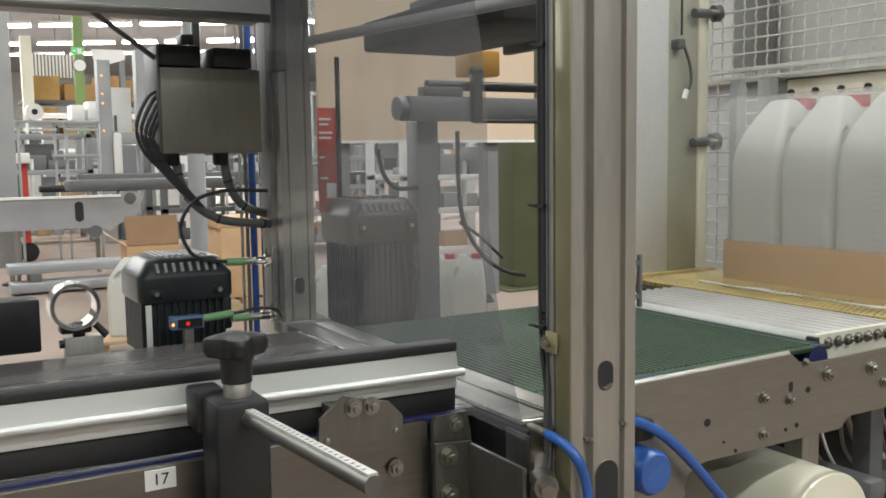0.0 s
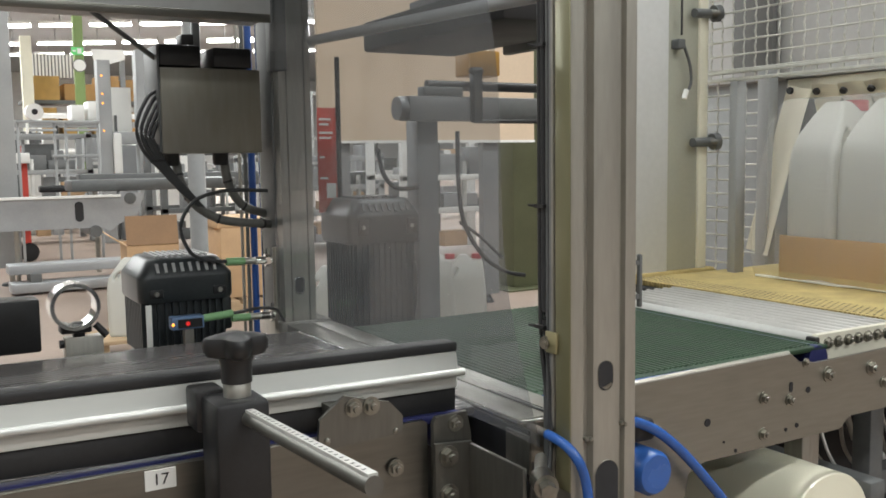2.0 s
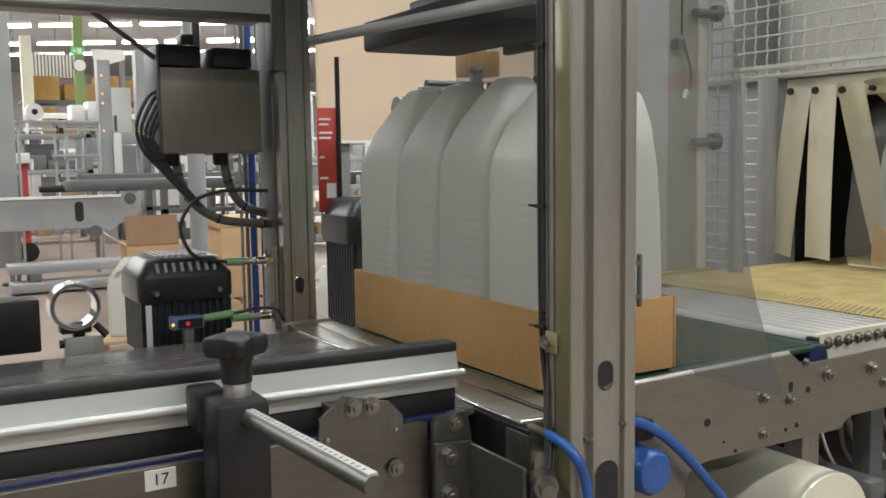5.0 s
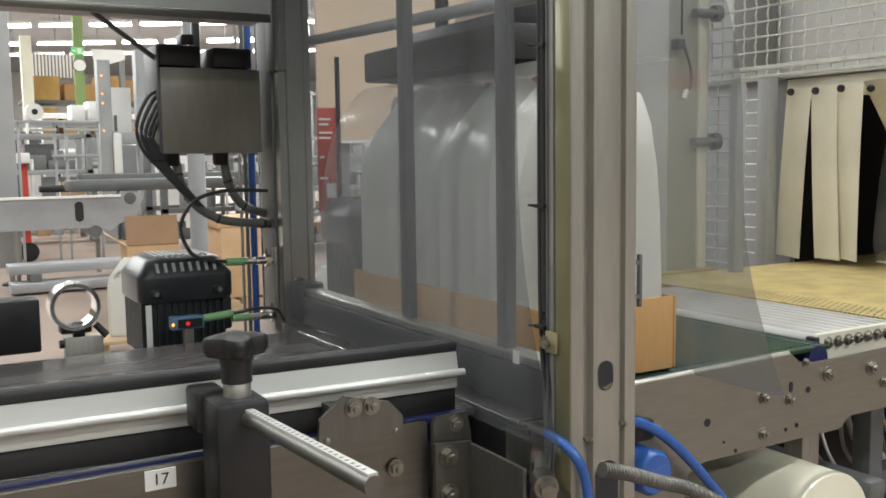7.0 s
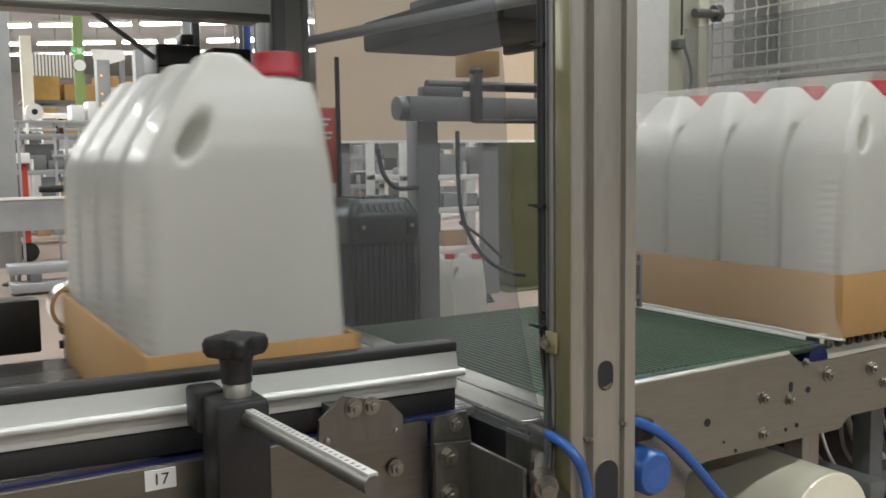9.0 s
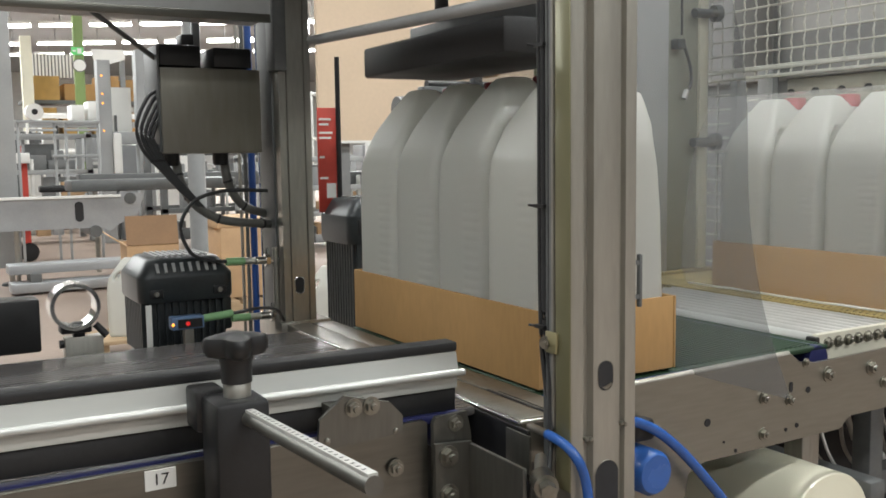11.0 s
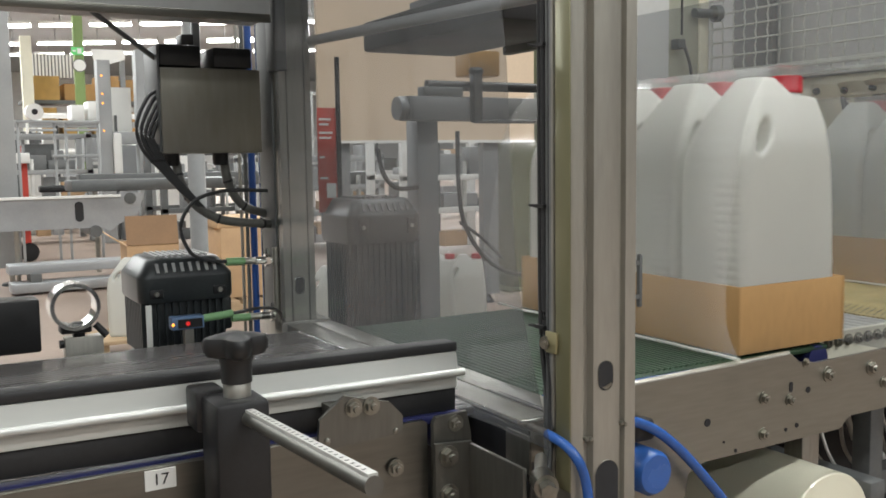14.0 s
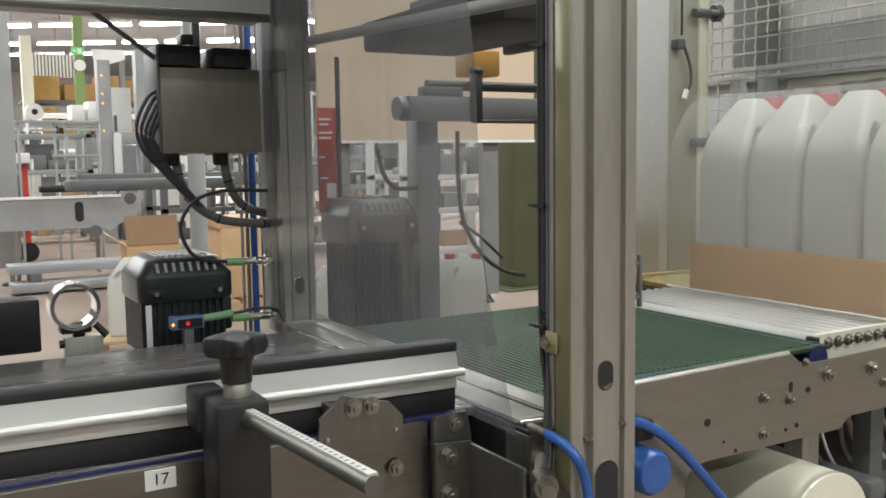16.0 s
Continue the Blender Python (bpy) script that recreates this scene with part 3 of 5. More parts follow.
# ---- gate head, moving seal bar, press plate ----
def machine_head():
    h = thing("gate_bridge", "grey painted bridge beam over the gate", "machine frame")
    part("long_beam", box(bmesh.new(), -1.6, 0.452, 0.60, 0.70, 1.302, 1.42, 0.006), "grey_paint", h, "grey long beam")
    part("beam_lip", box(bmesh.new(), -1.6, 0.450, 0.598, 0.604, 1.296, 1.31, 0.001), "steel_h", h)
    part("cross_beam", box(bmesh.new(), 0.46, 0.56, -0.20, 0.76, 1.42, 1.56, 0.005), "grey_dark", h, "dark cross beam")
    part("roof_plate", box(bmesh.new(), 0.56, 0.98, 0.12, 0.72, 1.40, 1.43, 0.004), "grey_dark", h)
    part("front_fascia", box(bmesh.new(), 0.80, 0.815, 0.12, 0.40, 1.235, 1.42, 0.003), "green_dark", h, "dark green fascia plate")
    part("film_bar", rod(bmesh.new(), (0.552, -0.15, 1.248), (0.552, 0.84, 1.284), 0.009, 20), "grey_paint", h, "matt aluminium film bar")
    part("bar_holder", box(bmesh.new(), 0.475, 0.500, 0.655, 0.70, 1.22, 1.45, 0.004), "grey_dark", h)
    return h


M["green_dark"] = material("dark_green_plate", (0.05, 0.06, 0.045), 0.45, 0.2, 0.2, 5, 0.05, 60)
machine_head()


def seal_bar():
    """The upper sealing bar with its lifting rods; origin at the bar's underside."""
    s = thing("upper_seal_bar", "dark upper sealing bar on two vertical lifting bars", "sealing bar")
    part("bar", box(bmesh.new(), 0.494, 0.534, -0.150, 0.640, 0.0, 0.055, 0.006), "black", s, "dark sealing bar")
    part("top_rail", box(bmesh.new(), 0.498, 0.530, -0.150, 0.640, 0.055, 0.066, 0.002), "steel", s)
    for y in (0.215, -0.040):
        part("lifting_bar", box(bmesh.new(), 0.506, 0.522, y, y + 0.022, 0.06, 0.95, 0.002), "grey_dark", s, "flat lifting bar")
    for y in (0.52, 0.33, 0.06):
        part("spring_pin", rod(bmesh.new(), (0.514, y, -0.004), (0.514, y, 0.01), 0.008, 14), "steel", s)
    part("end_block", box(bmesh.new(), 0.490, 0.538, 0.600, 0.655, 0.004, 0.075, 0.004), "black", s)
    part("end_tag", box(bmesh.new(), 0.4925, 0.4938, -0.085, -0.073, 0.056, 0.072), "white", s, "small white tag")
    return s


SEAL = seal_bar()


def press_plate():
    p = thing("press_plate", "black press plate held over the jugs", "press plate")
    bm = box(bmesh.new(), 0.60, 0.79, 0.10, 0.545, 0.0, 0.052, 0.006)
    part("pad", bm, "rubber", p, "black rubbery pad")
    part("rib", box(bmesh.new(), 0.67, 0.71, 0.12, 0.50, 0.052, 0.085, 0.004), "grey_dark", p)
    for y in (0.20, 0.42):
        part("guide_rod", rod(bmesh.new(), (0.69, y, 0.08), (0.69, y, 0.40), 0.012, 16), "grey_dark", p)
    return p


PRESS = press_plate()


# ---- film curtain ----
def sheet(y_of, x_of, z0, z1, ny=26, nz=30):
    """A thin hanging sheet with a little sag and folds; y runs across, z up."""
    bm = bmesh.new()
    grid = []
    for i in range(nz + 1):
        v = i / nz
        z = z0 + (z1 - z0) * v
        a, b = y_of(v)
        grid.append([bm.verts.new((x_of(a + (b - a) * j / ny, v), a + (b - a) * j / ny, z)) for j in range(ny + 1)])
    for i in range(nz):
        for j in range(ny):
            bm.faces.new((grid[i][j], grid[i][j + 1], grid[i + 1][j + 1], grid[i + 1][j]))
    return bm


def ripple(y, v, seed, size=0.006):
    return size * (noise.noise((y * 6, v * 1.5, seed)) + 0.5 * noise.noise((y * 15, v * 3, seed + 9)))


def film_curtain(seed):
    """A full-width sheet of film; origin at its lower edge in the gate."""
    near = lambda v: -0.150 + 0.144 * v + 0.02 * math.sin(6.1 * v)
    c = thing("film_curtain", "hazy clear plastic film curtain hanging across the gate", "plastic film", group="film curtains")
    part("sheet", sheet(lambda v: (0.655, near(v)), lambda y, v: ripple(y, v, seed), 0.004, 0.600, 26, 36), "film", c).visible_shadow = False
    part("hem", sheet(lambda v: (0.655, near(0)), lambda y, v: ripple(y, 0, seed), 0.0, 0.004, 26, 1), "film", c, "sealed lower hem").visible_shadow = False
    return c


CURTAINS = [film_curtain(1.0 + 4 * k) for k in range(3)]


def wrap_panel(seed, near, rear):
    """Shrink film hanging before a pack, or behind it and over its top; origin at the pack's rear near corner."""
    if rear:
        line = [(-0.034, 0.004), (-0.055, 0.05), (-0.056, 0.12), (-0.050, 0.20), (-0.040, 0.28), (-0.018, 0.36), (0.035, 0.428), (0.10, 0.437), (0.17, 0.438), (0.235, 0.436)]
    else:
        line = [(TRAY_W + 0.012, 0.004), (TRAY_W + 0.05, 0.06), (TRAY_W + 0.06, 0.15), (TRAY_W + 0.05, 0.26), (TRAY_W + 0.025, 0.36), (TRAY_W - 0.005, 0.436)]
    path = smooth_path([(x, 0, z) for x, z in line], 5)
    bm, grid, ny = bmesh.new(), [], 24
    for i, c in enumerate(path):
        v = i / len(path)
        row = []
        for j in range(ny + 1):
            y = 0.615 - 0.03 * v + (near + 0.02 * v - 0.615 + 0.03 * v) * j / ny
            row.append((c.x + ripple(y, v * 2, seed, 0.007), y, c.z + 0.3 * ripple(y, v * 3, seed + 5, 0.006)))
        grid.append(row)
    bm.free()
    w = thing("shrink_film", "clear shrink film hanging close to a pack of jugs", "plastic film", group="films round the packs")
    pieces = (("seal_seam", 0, 2), ("back_panel", 2, 31), ("top_panel", 31, len(path))) if rear else (("seal_seam", 0, 2), ("front_panel", 2, len(path)))
    for name, lo, hi in pieces:
        pm = bmesh.new()
        rows = [[pm.verts.new(co) for co in grid[i]] for i in range(lo, min(hi + 1, len(path)))]
        for p, q in zip(rows, rows[1:]):
            for j in range(ny):
                pm.faces.new((p[j], p[j + 1], q[j + 1], q[j]))
        part(name, pm, "wrap_top" if name == "top_panel" else "wrap", w).visible_shadow = False
    hem = [(x + 0.004 * noise.noise((y * 9, 0, seed)), y, 0.004 + 0.002 * noise.noise((y * 14, 3, seed))) for x, y in ((line[0][0], near + (0.61 - near) * k / 14) for k in range(15))]
    part("gathered_hem", hose(bmesh.new(), hem, 0.0024, 8, 4), "wrap_hem", w, "gathered shiny film hem")
    return w


# ---- drive and control parts behind the belts ----
def gear_motor(name, x, y, z0, w, h, label, body=0.62):
    """An upright motor: ribbed body, chamfered fan cowl with slots on top."""
    m = thing(name, label, "motor", x, y, z0)
    bh = h * body
    fin, rib = (0.47, "grey_paint") if w < 0.18 else (0.436, "grey_dark")
    part("body", box(bmesh.new(), -w * 0.42, w * 0.42, -w * 0.42, w * 0.42, 0, bh, w * 0.06), "motor", m, "dark ribbed motor body")
    for k in range(11):
        u = -w * 0.38 + k * w * 0.076
        part("cooling_fin", box(bmesh.new(), u - w * 0.012, u + w * 0.012, -w * fin, -w * 0.40, h * 0.05, bh * 0.95), "motor", m)
        part("cooling_fin", box(bmesh.new(), -w * fin, -w * 0.40, u - w * 0.012, u + w * 0.012, h * 0.05, bh * 0.95), "motor", m)
    bm = bmesh.new()
    rings = [rounded_ring(bm, -w * s, w * s, w * s, z, w * 0.14 * s / 0.5) for z, s in ((bh * 0.92, 0.485), (bh * 0.97, 0.5), (bh + (h - bh) * 0.5, 0.5), (bh + (h - bh) * 0.56, 0.495), (bh + (h - bh) * 0.94, 0.39), (h, 0.36))]
    loft(bm, rings)
    cowl = part("fan_cowl", bm, "motor", m, "chamfered dark grey fan cowl")
    for k in range(9):
        u = -w * 0.26 + k * w * 0.065
        part("cowl_rib", box(bmesh.new(), u - w * 0.014, u + w * 0.014, -w * 0.29, w * 0.29, h - 0.001, h + 0.004), rib, cowl)
    zc, slope = bh + (h - bh) * 0.75, math.atan2((h - bh) * 0.38, w * 0.105)
    for k in range(8):
        u = -w * 0.30 + k * w * 0.085
        slat = part("cowl_slat", box(bmesh.new(), -w * 0.016, w * 0.016, -w * 0.055, w * 0.055, -0.002, 0.003), rib, cowl)
        slat.matrix_basis = pose(u, -w * 0.443, zc, math.degrees(slope), 0, 0)
    for u in (-w * 0.33, w * 0.33):
        part("cowl_screw_recess", box(bmesh.new(), u - w * 0.07, u + w * 0.07, -w * 0.515, -w * 0.49, bh * 1.0, bh * 1.14, 0.002), "black", cowl)
        part("cowl_screw", lathe(bmesh.new(), [(0, 0.005), (-0.003, 0.004)], (u, -w * 0.515, bh * 1.07), "Y", 10), "steel", cowl)
    if w < 0.18:
        part("rating_plate", box(bmesh.new(), -w * 0.44, -w * 0.38, -w * 0.474, -w * 0.47, h * 0.04, bh * 0.9), "white", m, "white rating plate")
    part("terminal_box", box(bmesh.new(), w * 0.40, w * 0.54, -w * 0.25, w * 0.25, h * 0.2, h * 0.55, 0.006), "motor", m)
    part("gearbox", box(bmesh.new(), -w * 0.46, w * 0.46, -w * 0.46, w * 0.46, -0.14, 0, 0.012), "grey_dark", m, "dark gearbox base")
    part("stand", box(bmesh.new(), -w * 0.3, w * 0.3, -w * 0.3, w * 0.3, -z0, -0.14, 0.004), "grey_dark", m)
    return m


def rounded_ring(bm, x0, x1, hy, z, r, n=6):
    """A ring of vertices round a rectangle with round corners."""
    out = []
    for cx, cy, a0 in ((x1 - r, hy - r, 0), (x0 + r, hy - r, 90), (x0 + r, -hy + r, 180), (x1 - r, -hy + r, 270)):
        for k in range(n):
            a = radians(a0 + 90 * k / (n - 1))
            out.append(bm.verts.new((cx + r * math.cos(a), cy + r * math.sin(a), z)))
    return out


def loft(bm, rings):
    for p, q in zip(rings, rings[1:]):
        for k in range(len(p)):
            bm.faces.new((p[k], p[(k + 1) % len(p)], q[(k + 1) % len(p)], q[k]))
    bm.faces.new(rings[0][::-1]), bm.faces.new(rings[-1])


gear_motor("gear_motor", 0.312, 0.775, 0.705, 0.172, 0.180, "dark grey gear motor standing behind the black belt")
gear_motor("gear_motor", 0.848, 1.045, 0.62, 0.19, 0.345, "large dark gear motor standing behind the film curtain", 0.76)


def control_box():
    c = thing("control_box", "grey steel valve box with black covers and cables", "control box", -0.007)
    part("housing", box(bmesh.new(), 0.287, 0.470, 0.70, 0.80, 1.072, 1.224, 0.003), "box_steel", c, "dull grey steel housing")
    part("cover", box(bmesh.new(), 0.288, 0.362, 0.702, 0.79, 1.226, 1.264, 0.004), "black", c, "black cover")
    part("cover", box(bmesh.new(), 0.384, 0.456, 0.702, 0.79, 1.226, 1.262, 0.004), "black", c, "black cover")
    part("cover_plug", box(bmesh.new(), 0.338, 0.362, 0.74, 0.78, 1.264, 1.288, 0.004), "black", c)
    part("back_plate", box(bmesh.new(), 0.283, 0.287, 0.70, 0.80, 1.075, 1.262, 0.001), "grey_dark", c)
    for x in (0.312, 0.402):
        part("cable_gland", lathe(bmesh.new(), [(1.050, 0.012), (1.054, 0.0145), (1.072, 0.0145)], (x, 0.74, 0)), "black", c, "black cable gland")
    part("hanger", box(bmesh.new(), 0.364, 0.378, 0.76, 0.775, 1.224, 1.32, 0.002), "grey_dark", c)
    return c


M["box_steel"] = material("dull_steel_housing", (0.215, 0.212, 0.195), 0.42, 0.5, 0.25, 7, 0.03, 60, (1, 1, 0.2), second=(0.155, 0.14, 0.098))
control_box()


def cable(name, points, r, mat, label, ties=()):
    ob = thing(name, label, "cable")
    part("sheath", hose(bmesh.new(), points, r), mat, ob)
    for t in ties:
        p = smooth_path(points, 8)
        i = int(t * (len(p) - 2))
        d = (p[i + 1] - p[i]).normalized() * 0.002
        part("cable_tie", rod(bmesh.new(), p[i] - d, p[i] + d, r * 1.15, 12), "black", ob)
    return ob


cable("cable_bundle", [(0.313, 0.74, 1.055), (0.318, 0.735, 1.02), (0.340, 0.72, 0.978), (0.385, 0.71, 0.950), (0.455, 0.71, 0.940), (0.50, 0.74, 0.935)], 0.0085, "conduit", "grey corrugated cable sleeve below the valve box", (0.15, 0.35, 0.6, 0.85))
cable("cable_bundle", [(0.402, 0.74, 1.055), (0.412, 0.745, 1.01), (0.440, 0.75, 0.972), (0.485, 0.75, 0.955)], 0.0085, "conduit", "grey corrugated cable sleeve below the valve box", (0.3, 0.7))
for k, (dx, dz) in enumerate(((0, 0), (0.008, -0.006), (0.015, -0.012), (0.021, -0.016), (0.027, -0.02))):
    cable("cable", [(0.288, 0.72 + 0.012 * k, 1.185 - 0.012 * k), (0.262 + dx, 0.715, 1.172 + dz), (0.240 + dx, 0.712, 1.125 + dz), (0.247 + dx, 0.712, 1.082), (0.277 + dx * 0.6, 0.712, 1.045), (0.322 + dx * 0.4, 0.712, 0.995), (0.36, 0.715, 0.965)], 0.0034, "cable", "thin black cable looping out of the valve box", (0.62,))
cable("cable", [(0.47, 0.70, 1.001), (0.42, 0.698, 1.004), (0.375, 0.695, 1.002), (0.328, 0.69, 0.986), (0.303, 0.69, 0.943), (0.318, 0.69, 0.896), (0.35, 0.692, 0.879), (0.385, 0.695, 0.874)], 0.0035, "cable", "thin black cable looping to a sensor")


def sensor_stack():
    s = thing("sensor_bracket", "two round sensors with green plugs on an upright rod", "sensor")
    part("upright_rod", rod(bmesh.new(), (0.478, 0.69, B - 0.01), (0.478, 0.69, 0.895), 0.0055, 14), "steel", s)
    for z, x0 in ((0.873, 0.385), (0.768, 0.392)):
        part("plug", rod(bmesh.new(), (x0, 0.695, z), (x0 + 0.034, 0.695, z - 0.001), 0.0075, 16), "green_plug", s, "translucent green plug")
        part("plug_nut", rod(bmesh.new(), (x0 + 0.034, 0.695, z - 0.001), (x0 + 0.055, 0.695, z - 0.0015), 0.0065, 16), "steel", s)
        part("barrel", rod(bmesh.new(), (x0 + 0.055, 0.695, z - 0.0015), (x0 + 0.10, 0.695, z - 0.003), 0.0075, 18), "chrome", s, "threaded bright barrel")
        part("nut", rod(bmesh.new(), (x0 + 0.074, 0.695, z - 0.002), (x0 + 0.082, 0.695, z - 0.002), 0.0125, 6), "chrome", s)
        part("clamp_screw", rod(bmesh.new(), (x0 + 0.078, 0.69, z + 0.01), (x0 + 0.078, 0.69, z + 0.022), 0.004, 8), "chrome", s)
    return s


M["green_plug"] = material("green_plug_plastic", (0.22, 0.42, 0.20), 0.35, 0, 0.1, 30)
sensor_stack()


def light_sensor():
    s = thing("light_sensor", "blue light sensor with glowing red and amber lamps", "sensor")
    part("case", box(bmesh.new(), 0.262, 0.318, 0.615, 0.640, B + 0.020, B + 0.042, 0.002), "blue_grey", s, "blue plastic case")
    part("window", box(bmesh.new(), 0.272, 0.314, 0.6135, 0.6150, B + 0.023, B + 0.038), "black", s)
    part("red_lamp", lathe(bmesh.new(), [(0, 0.004), (-0.001, 0.003)], (0.289, 0.6135, B + 0.030), "Y", 12), "red_glow", s, "glowing red lamp")
    part("amber_lamp", lathe(bmesh.new(), [(0, 0.0026), (-0.003, 0.0015)], (0.2635, 0.614, B + 0.030), "Y", 12), "amber_glow", s, "glowing amber lamp")
    part("plug", rod(bmesh.new(), (0.318, 0.628, B + 0.034), (0.372, 0.628, B + 0.038), 0.007, 14), "green_plug", s, "green cable plug")
    part("tail", hose(bmesh.new(), [(0.372, 0.628, B + 0.038), (0.42, 0.62, B + 0.044), (0.455, 0.63, B + 0.036), (0.48, 0.66, B + 0.01)], 0.003), "cable", s)
    part("stem", box(bmesh.new(), 0.285, 0.30, 0.62, 0.636, B - 0.1, B + 0.02), "steel", s)
    return s


M["blue_grey"] = material("blue_sensor_plastic", (0.10, 0.17, 0.30), 0.4, 0, 0.1, 20)
M["red_glow"], M["amber_glow"] = glow("red_led", (0.7, 0.02, 0.02), 0.5), glow("amber_led", (1.0, 0.35, 0.03), 2.2)
light_sensor()


def ring_clamp():
    r = thing("ring_holder", "bright ring holder on a small bracket", "holder")
    bm = bmesh.new()
    n = 40
    loops = []
    for y, rad in ((-0.024, 0.0385), (0.022, 0.0385), (0.022, 0.0320), (-0.024, 0.0320)):
        loops.append([bm.verts.new((0.107 + rad * math.cos(2 * math.pi * k / n), 0.625 + y, 0.8275 + rad * math.sin(2 * math.pi * k / n))) for k in range(n)])
    for i in range(4):
        p, q = loops[i], loops[(i + 1) % 4]
        for k in range(n):
            bm.faces.new((p[k], p[(k + 1) % n], q[(k + 1) % n], q[k]))
    part("ring", bm, "chrome", r, "bright machined ring")
    part("saddle", box(bmesh.new(), 0.084, 0.132, 0.610, 0.640, 0.783, 0.797, 0.003), "black", r)
    part("neck", box(bmesh.new(), 0.104, 0.122, 0.617, 0.634, 0.770, 0.800, 0.003), "black", r)
    part("bracket", box(bmesh.new(), 0.090, 0.150, 0.615, 0.640, B - 0.15, 0.776, 0.002), "steel", r, "stainless bracket")
    part("screw", rod(bmesh.new(), (0.083, 0.627, 0.765), (0.092, 0.627, 0.765), 0.007, 12), "black", r)
    part("lever", rod(bmesh.new(), (0.138, 0.617, 0.795), (0.155, 0.612, 0.775), 0.006, 12), "black", r)
    return r


ring_clamp()
solid("dark_block", box(bmesh.new(), -0.06, 0.056, 0.62, 0.68, 0.757, 0.843, 0.004), "black", "plain black block mounted beside the belt", "block")


def cylinder_unit():
    c = thing("pneumatic_unit", "horizontal pneumatic cylinder on a grey upright", "cylinder")
    part("profile", box(bmesh.new(), 0.930, 1.36, 0.985, 1.045, 1.147, 1.205, 0.004), "grey_mid", c, "grey extruded cylinder")
    part("end_cap", lathe(bmesh.new(), [(0.0, 0.028), (0.03, 0.030), (0.06, 0.028)], (0.910, 1.015, 1.176), "X", 20), "grey_mid", c)
    part("upper_rod", rod(bmesh.new(), (0.985, 1.0, 1.232), (1.36, 1.0, 1.232), 0.012, 16), "black", c, "black round rod")
    part("rod_block", box(bmesh.new(), 0.97, 1.08, 0.985, 1.02, 1.205, 1.228, 0.003), "grey_dark", c)
    part("lower_rod", rod(bmesh.new(), (1.10, 0.97, 1.145), (1.36, 0.97, 1.145), 0.005, 10), "black", c)
    part("clip", box(bmesh.new(), 1.100, 1.124, 0.965, 0.99, 1.143, 1.268, 0.003), "black", c, "black clamp")
    part("clip_knob", lathe(bmesh.new(), [(1.26, 0.017), (1.268, 0.019), (1.276, 0.014)], (1.112, 0.977, 0)), "black", c)
    part("amber_box", box(bmesh.new(), 1.138, 1.232, 1.05, 1.12, 1.264, 1.328, 0.004), "orange", c, "orange box")
    part("upright", box(bmesh.new(), 0.985, 1.045, 1.05, 1.11, 0.0, 1.15, 0.004), "grey_mid", c, "grey upright")
    return c


cylinder_unit()
cable("cable", [(0.90, 1.10, 1.08), (0.905, 1.08, 1.02), (0.93, 1.06, 0.985), (0.985, 1.05, 0.985)], 0.006, "cable", "black cable loop behind the film curtain")
cable("cable", [(1.04, 0.95, 1.12), (1.035, 0.94, 1.0), (1.05, 0.94, 0.90), (1.10, 0.94, 0.82), (1.16, 0.93, 0.775), (1.22, 0.93, 0.76)], 0.0055, "cable", "black cable hanging behind the green belt")
cable("cable", [(1.05, 0.96, 0.90), (1.12, 0.98, 0.86), (1.20, 1.0, 0.80)], 0.004, "cable", "black cable hanging behind the green belt")


def red_sign():
    s = thing("warning_placard", "tall red warning placard with unreadable white lines", "sign")
    part("board", box(bmesh.new(), 0.742, 0.790, 1.10, 1.104, 0.93, 1.18, 0.001), "red_sign", s)
    for k, (z, w) in enumerate(((1.150, 0.030), (1.138, 0.024), (1.118, 0.034), (1.106, 0.030), (1.060, 0.012), (1.010, 0.020))):
        part("text_bar", box(bmesh.new(), 0.746, 0.746 + w, 1.0985, 1.10, z, z + 0.005), "white", s, "white bar")
    part("label", box(bmesh.new(), 0.762, 0.786, 1.0985, 1.10, 0.965, 1.0), "white", s, "pale label")
    part("pole", rod(bmesh.new(), (0.796, 1.10, 0.0), (0.796, 1.10, 1.3), 0.006, 12), "black", s, "dark pole")
    return s


M["red_sign"] = material("red_sign_paint", (0.55, 0.06, 0.04), 0.45, 0, 0.1, 8)
red_sign()
for x, r, mat in ((0.500, 0.0035, "steel"), (0.512, 0.004, "grey_dark"), (0.526, 0.0075, "blue_pipe"), (0.546, 0.005, "chrome")):
    M.setdefault("blue_pipe", material("blue_hose", (0.02, 0.07, 0.26), 0.4, 0, 0.1, 20))
    solid("upright_pipe", rod(bmesh.new(), (x, 0.95, 0.0), (x, 0.95, 1.6), r, 14), mat, "thin upright pipe behind the gate post" if mat != "blue_pipe" else "dark blue upright hose behind the gate post", "pipe")
solid("round_column", rod(bmesh.new(), (0.60, 1.64, 0.0), (0.60, 1.64, 2.2), 0.024, 20), "grey_paint", "slim round grey column", "column")
solid("brace_rod", rod(bmesh.new(), (0.145, 0.64, 1.315), (0.300, 0.735, 1.228), 0.0045, 12), "grey_dark", "thin slanting brace rod", "rod")


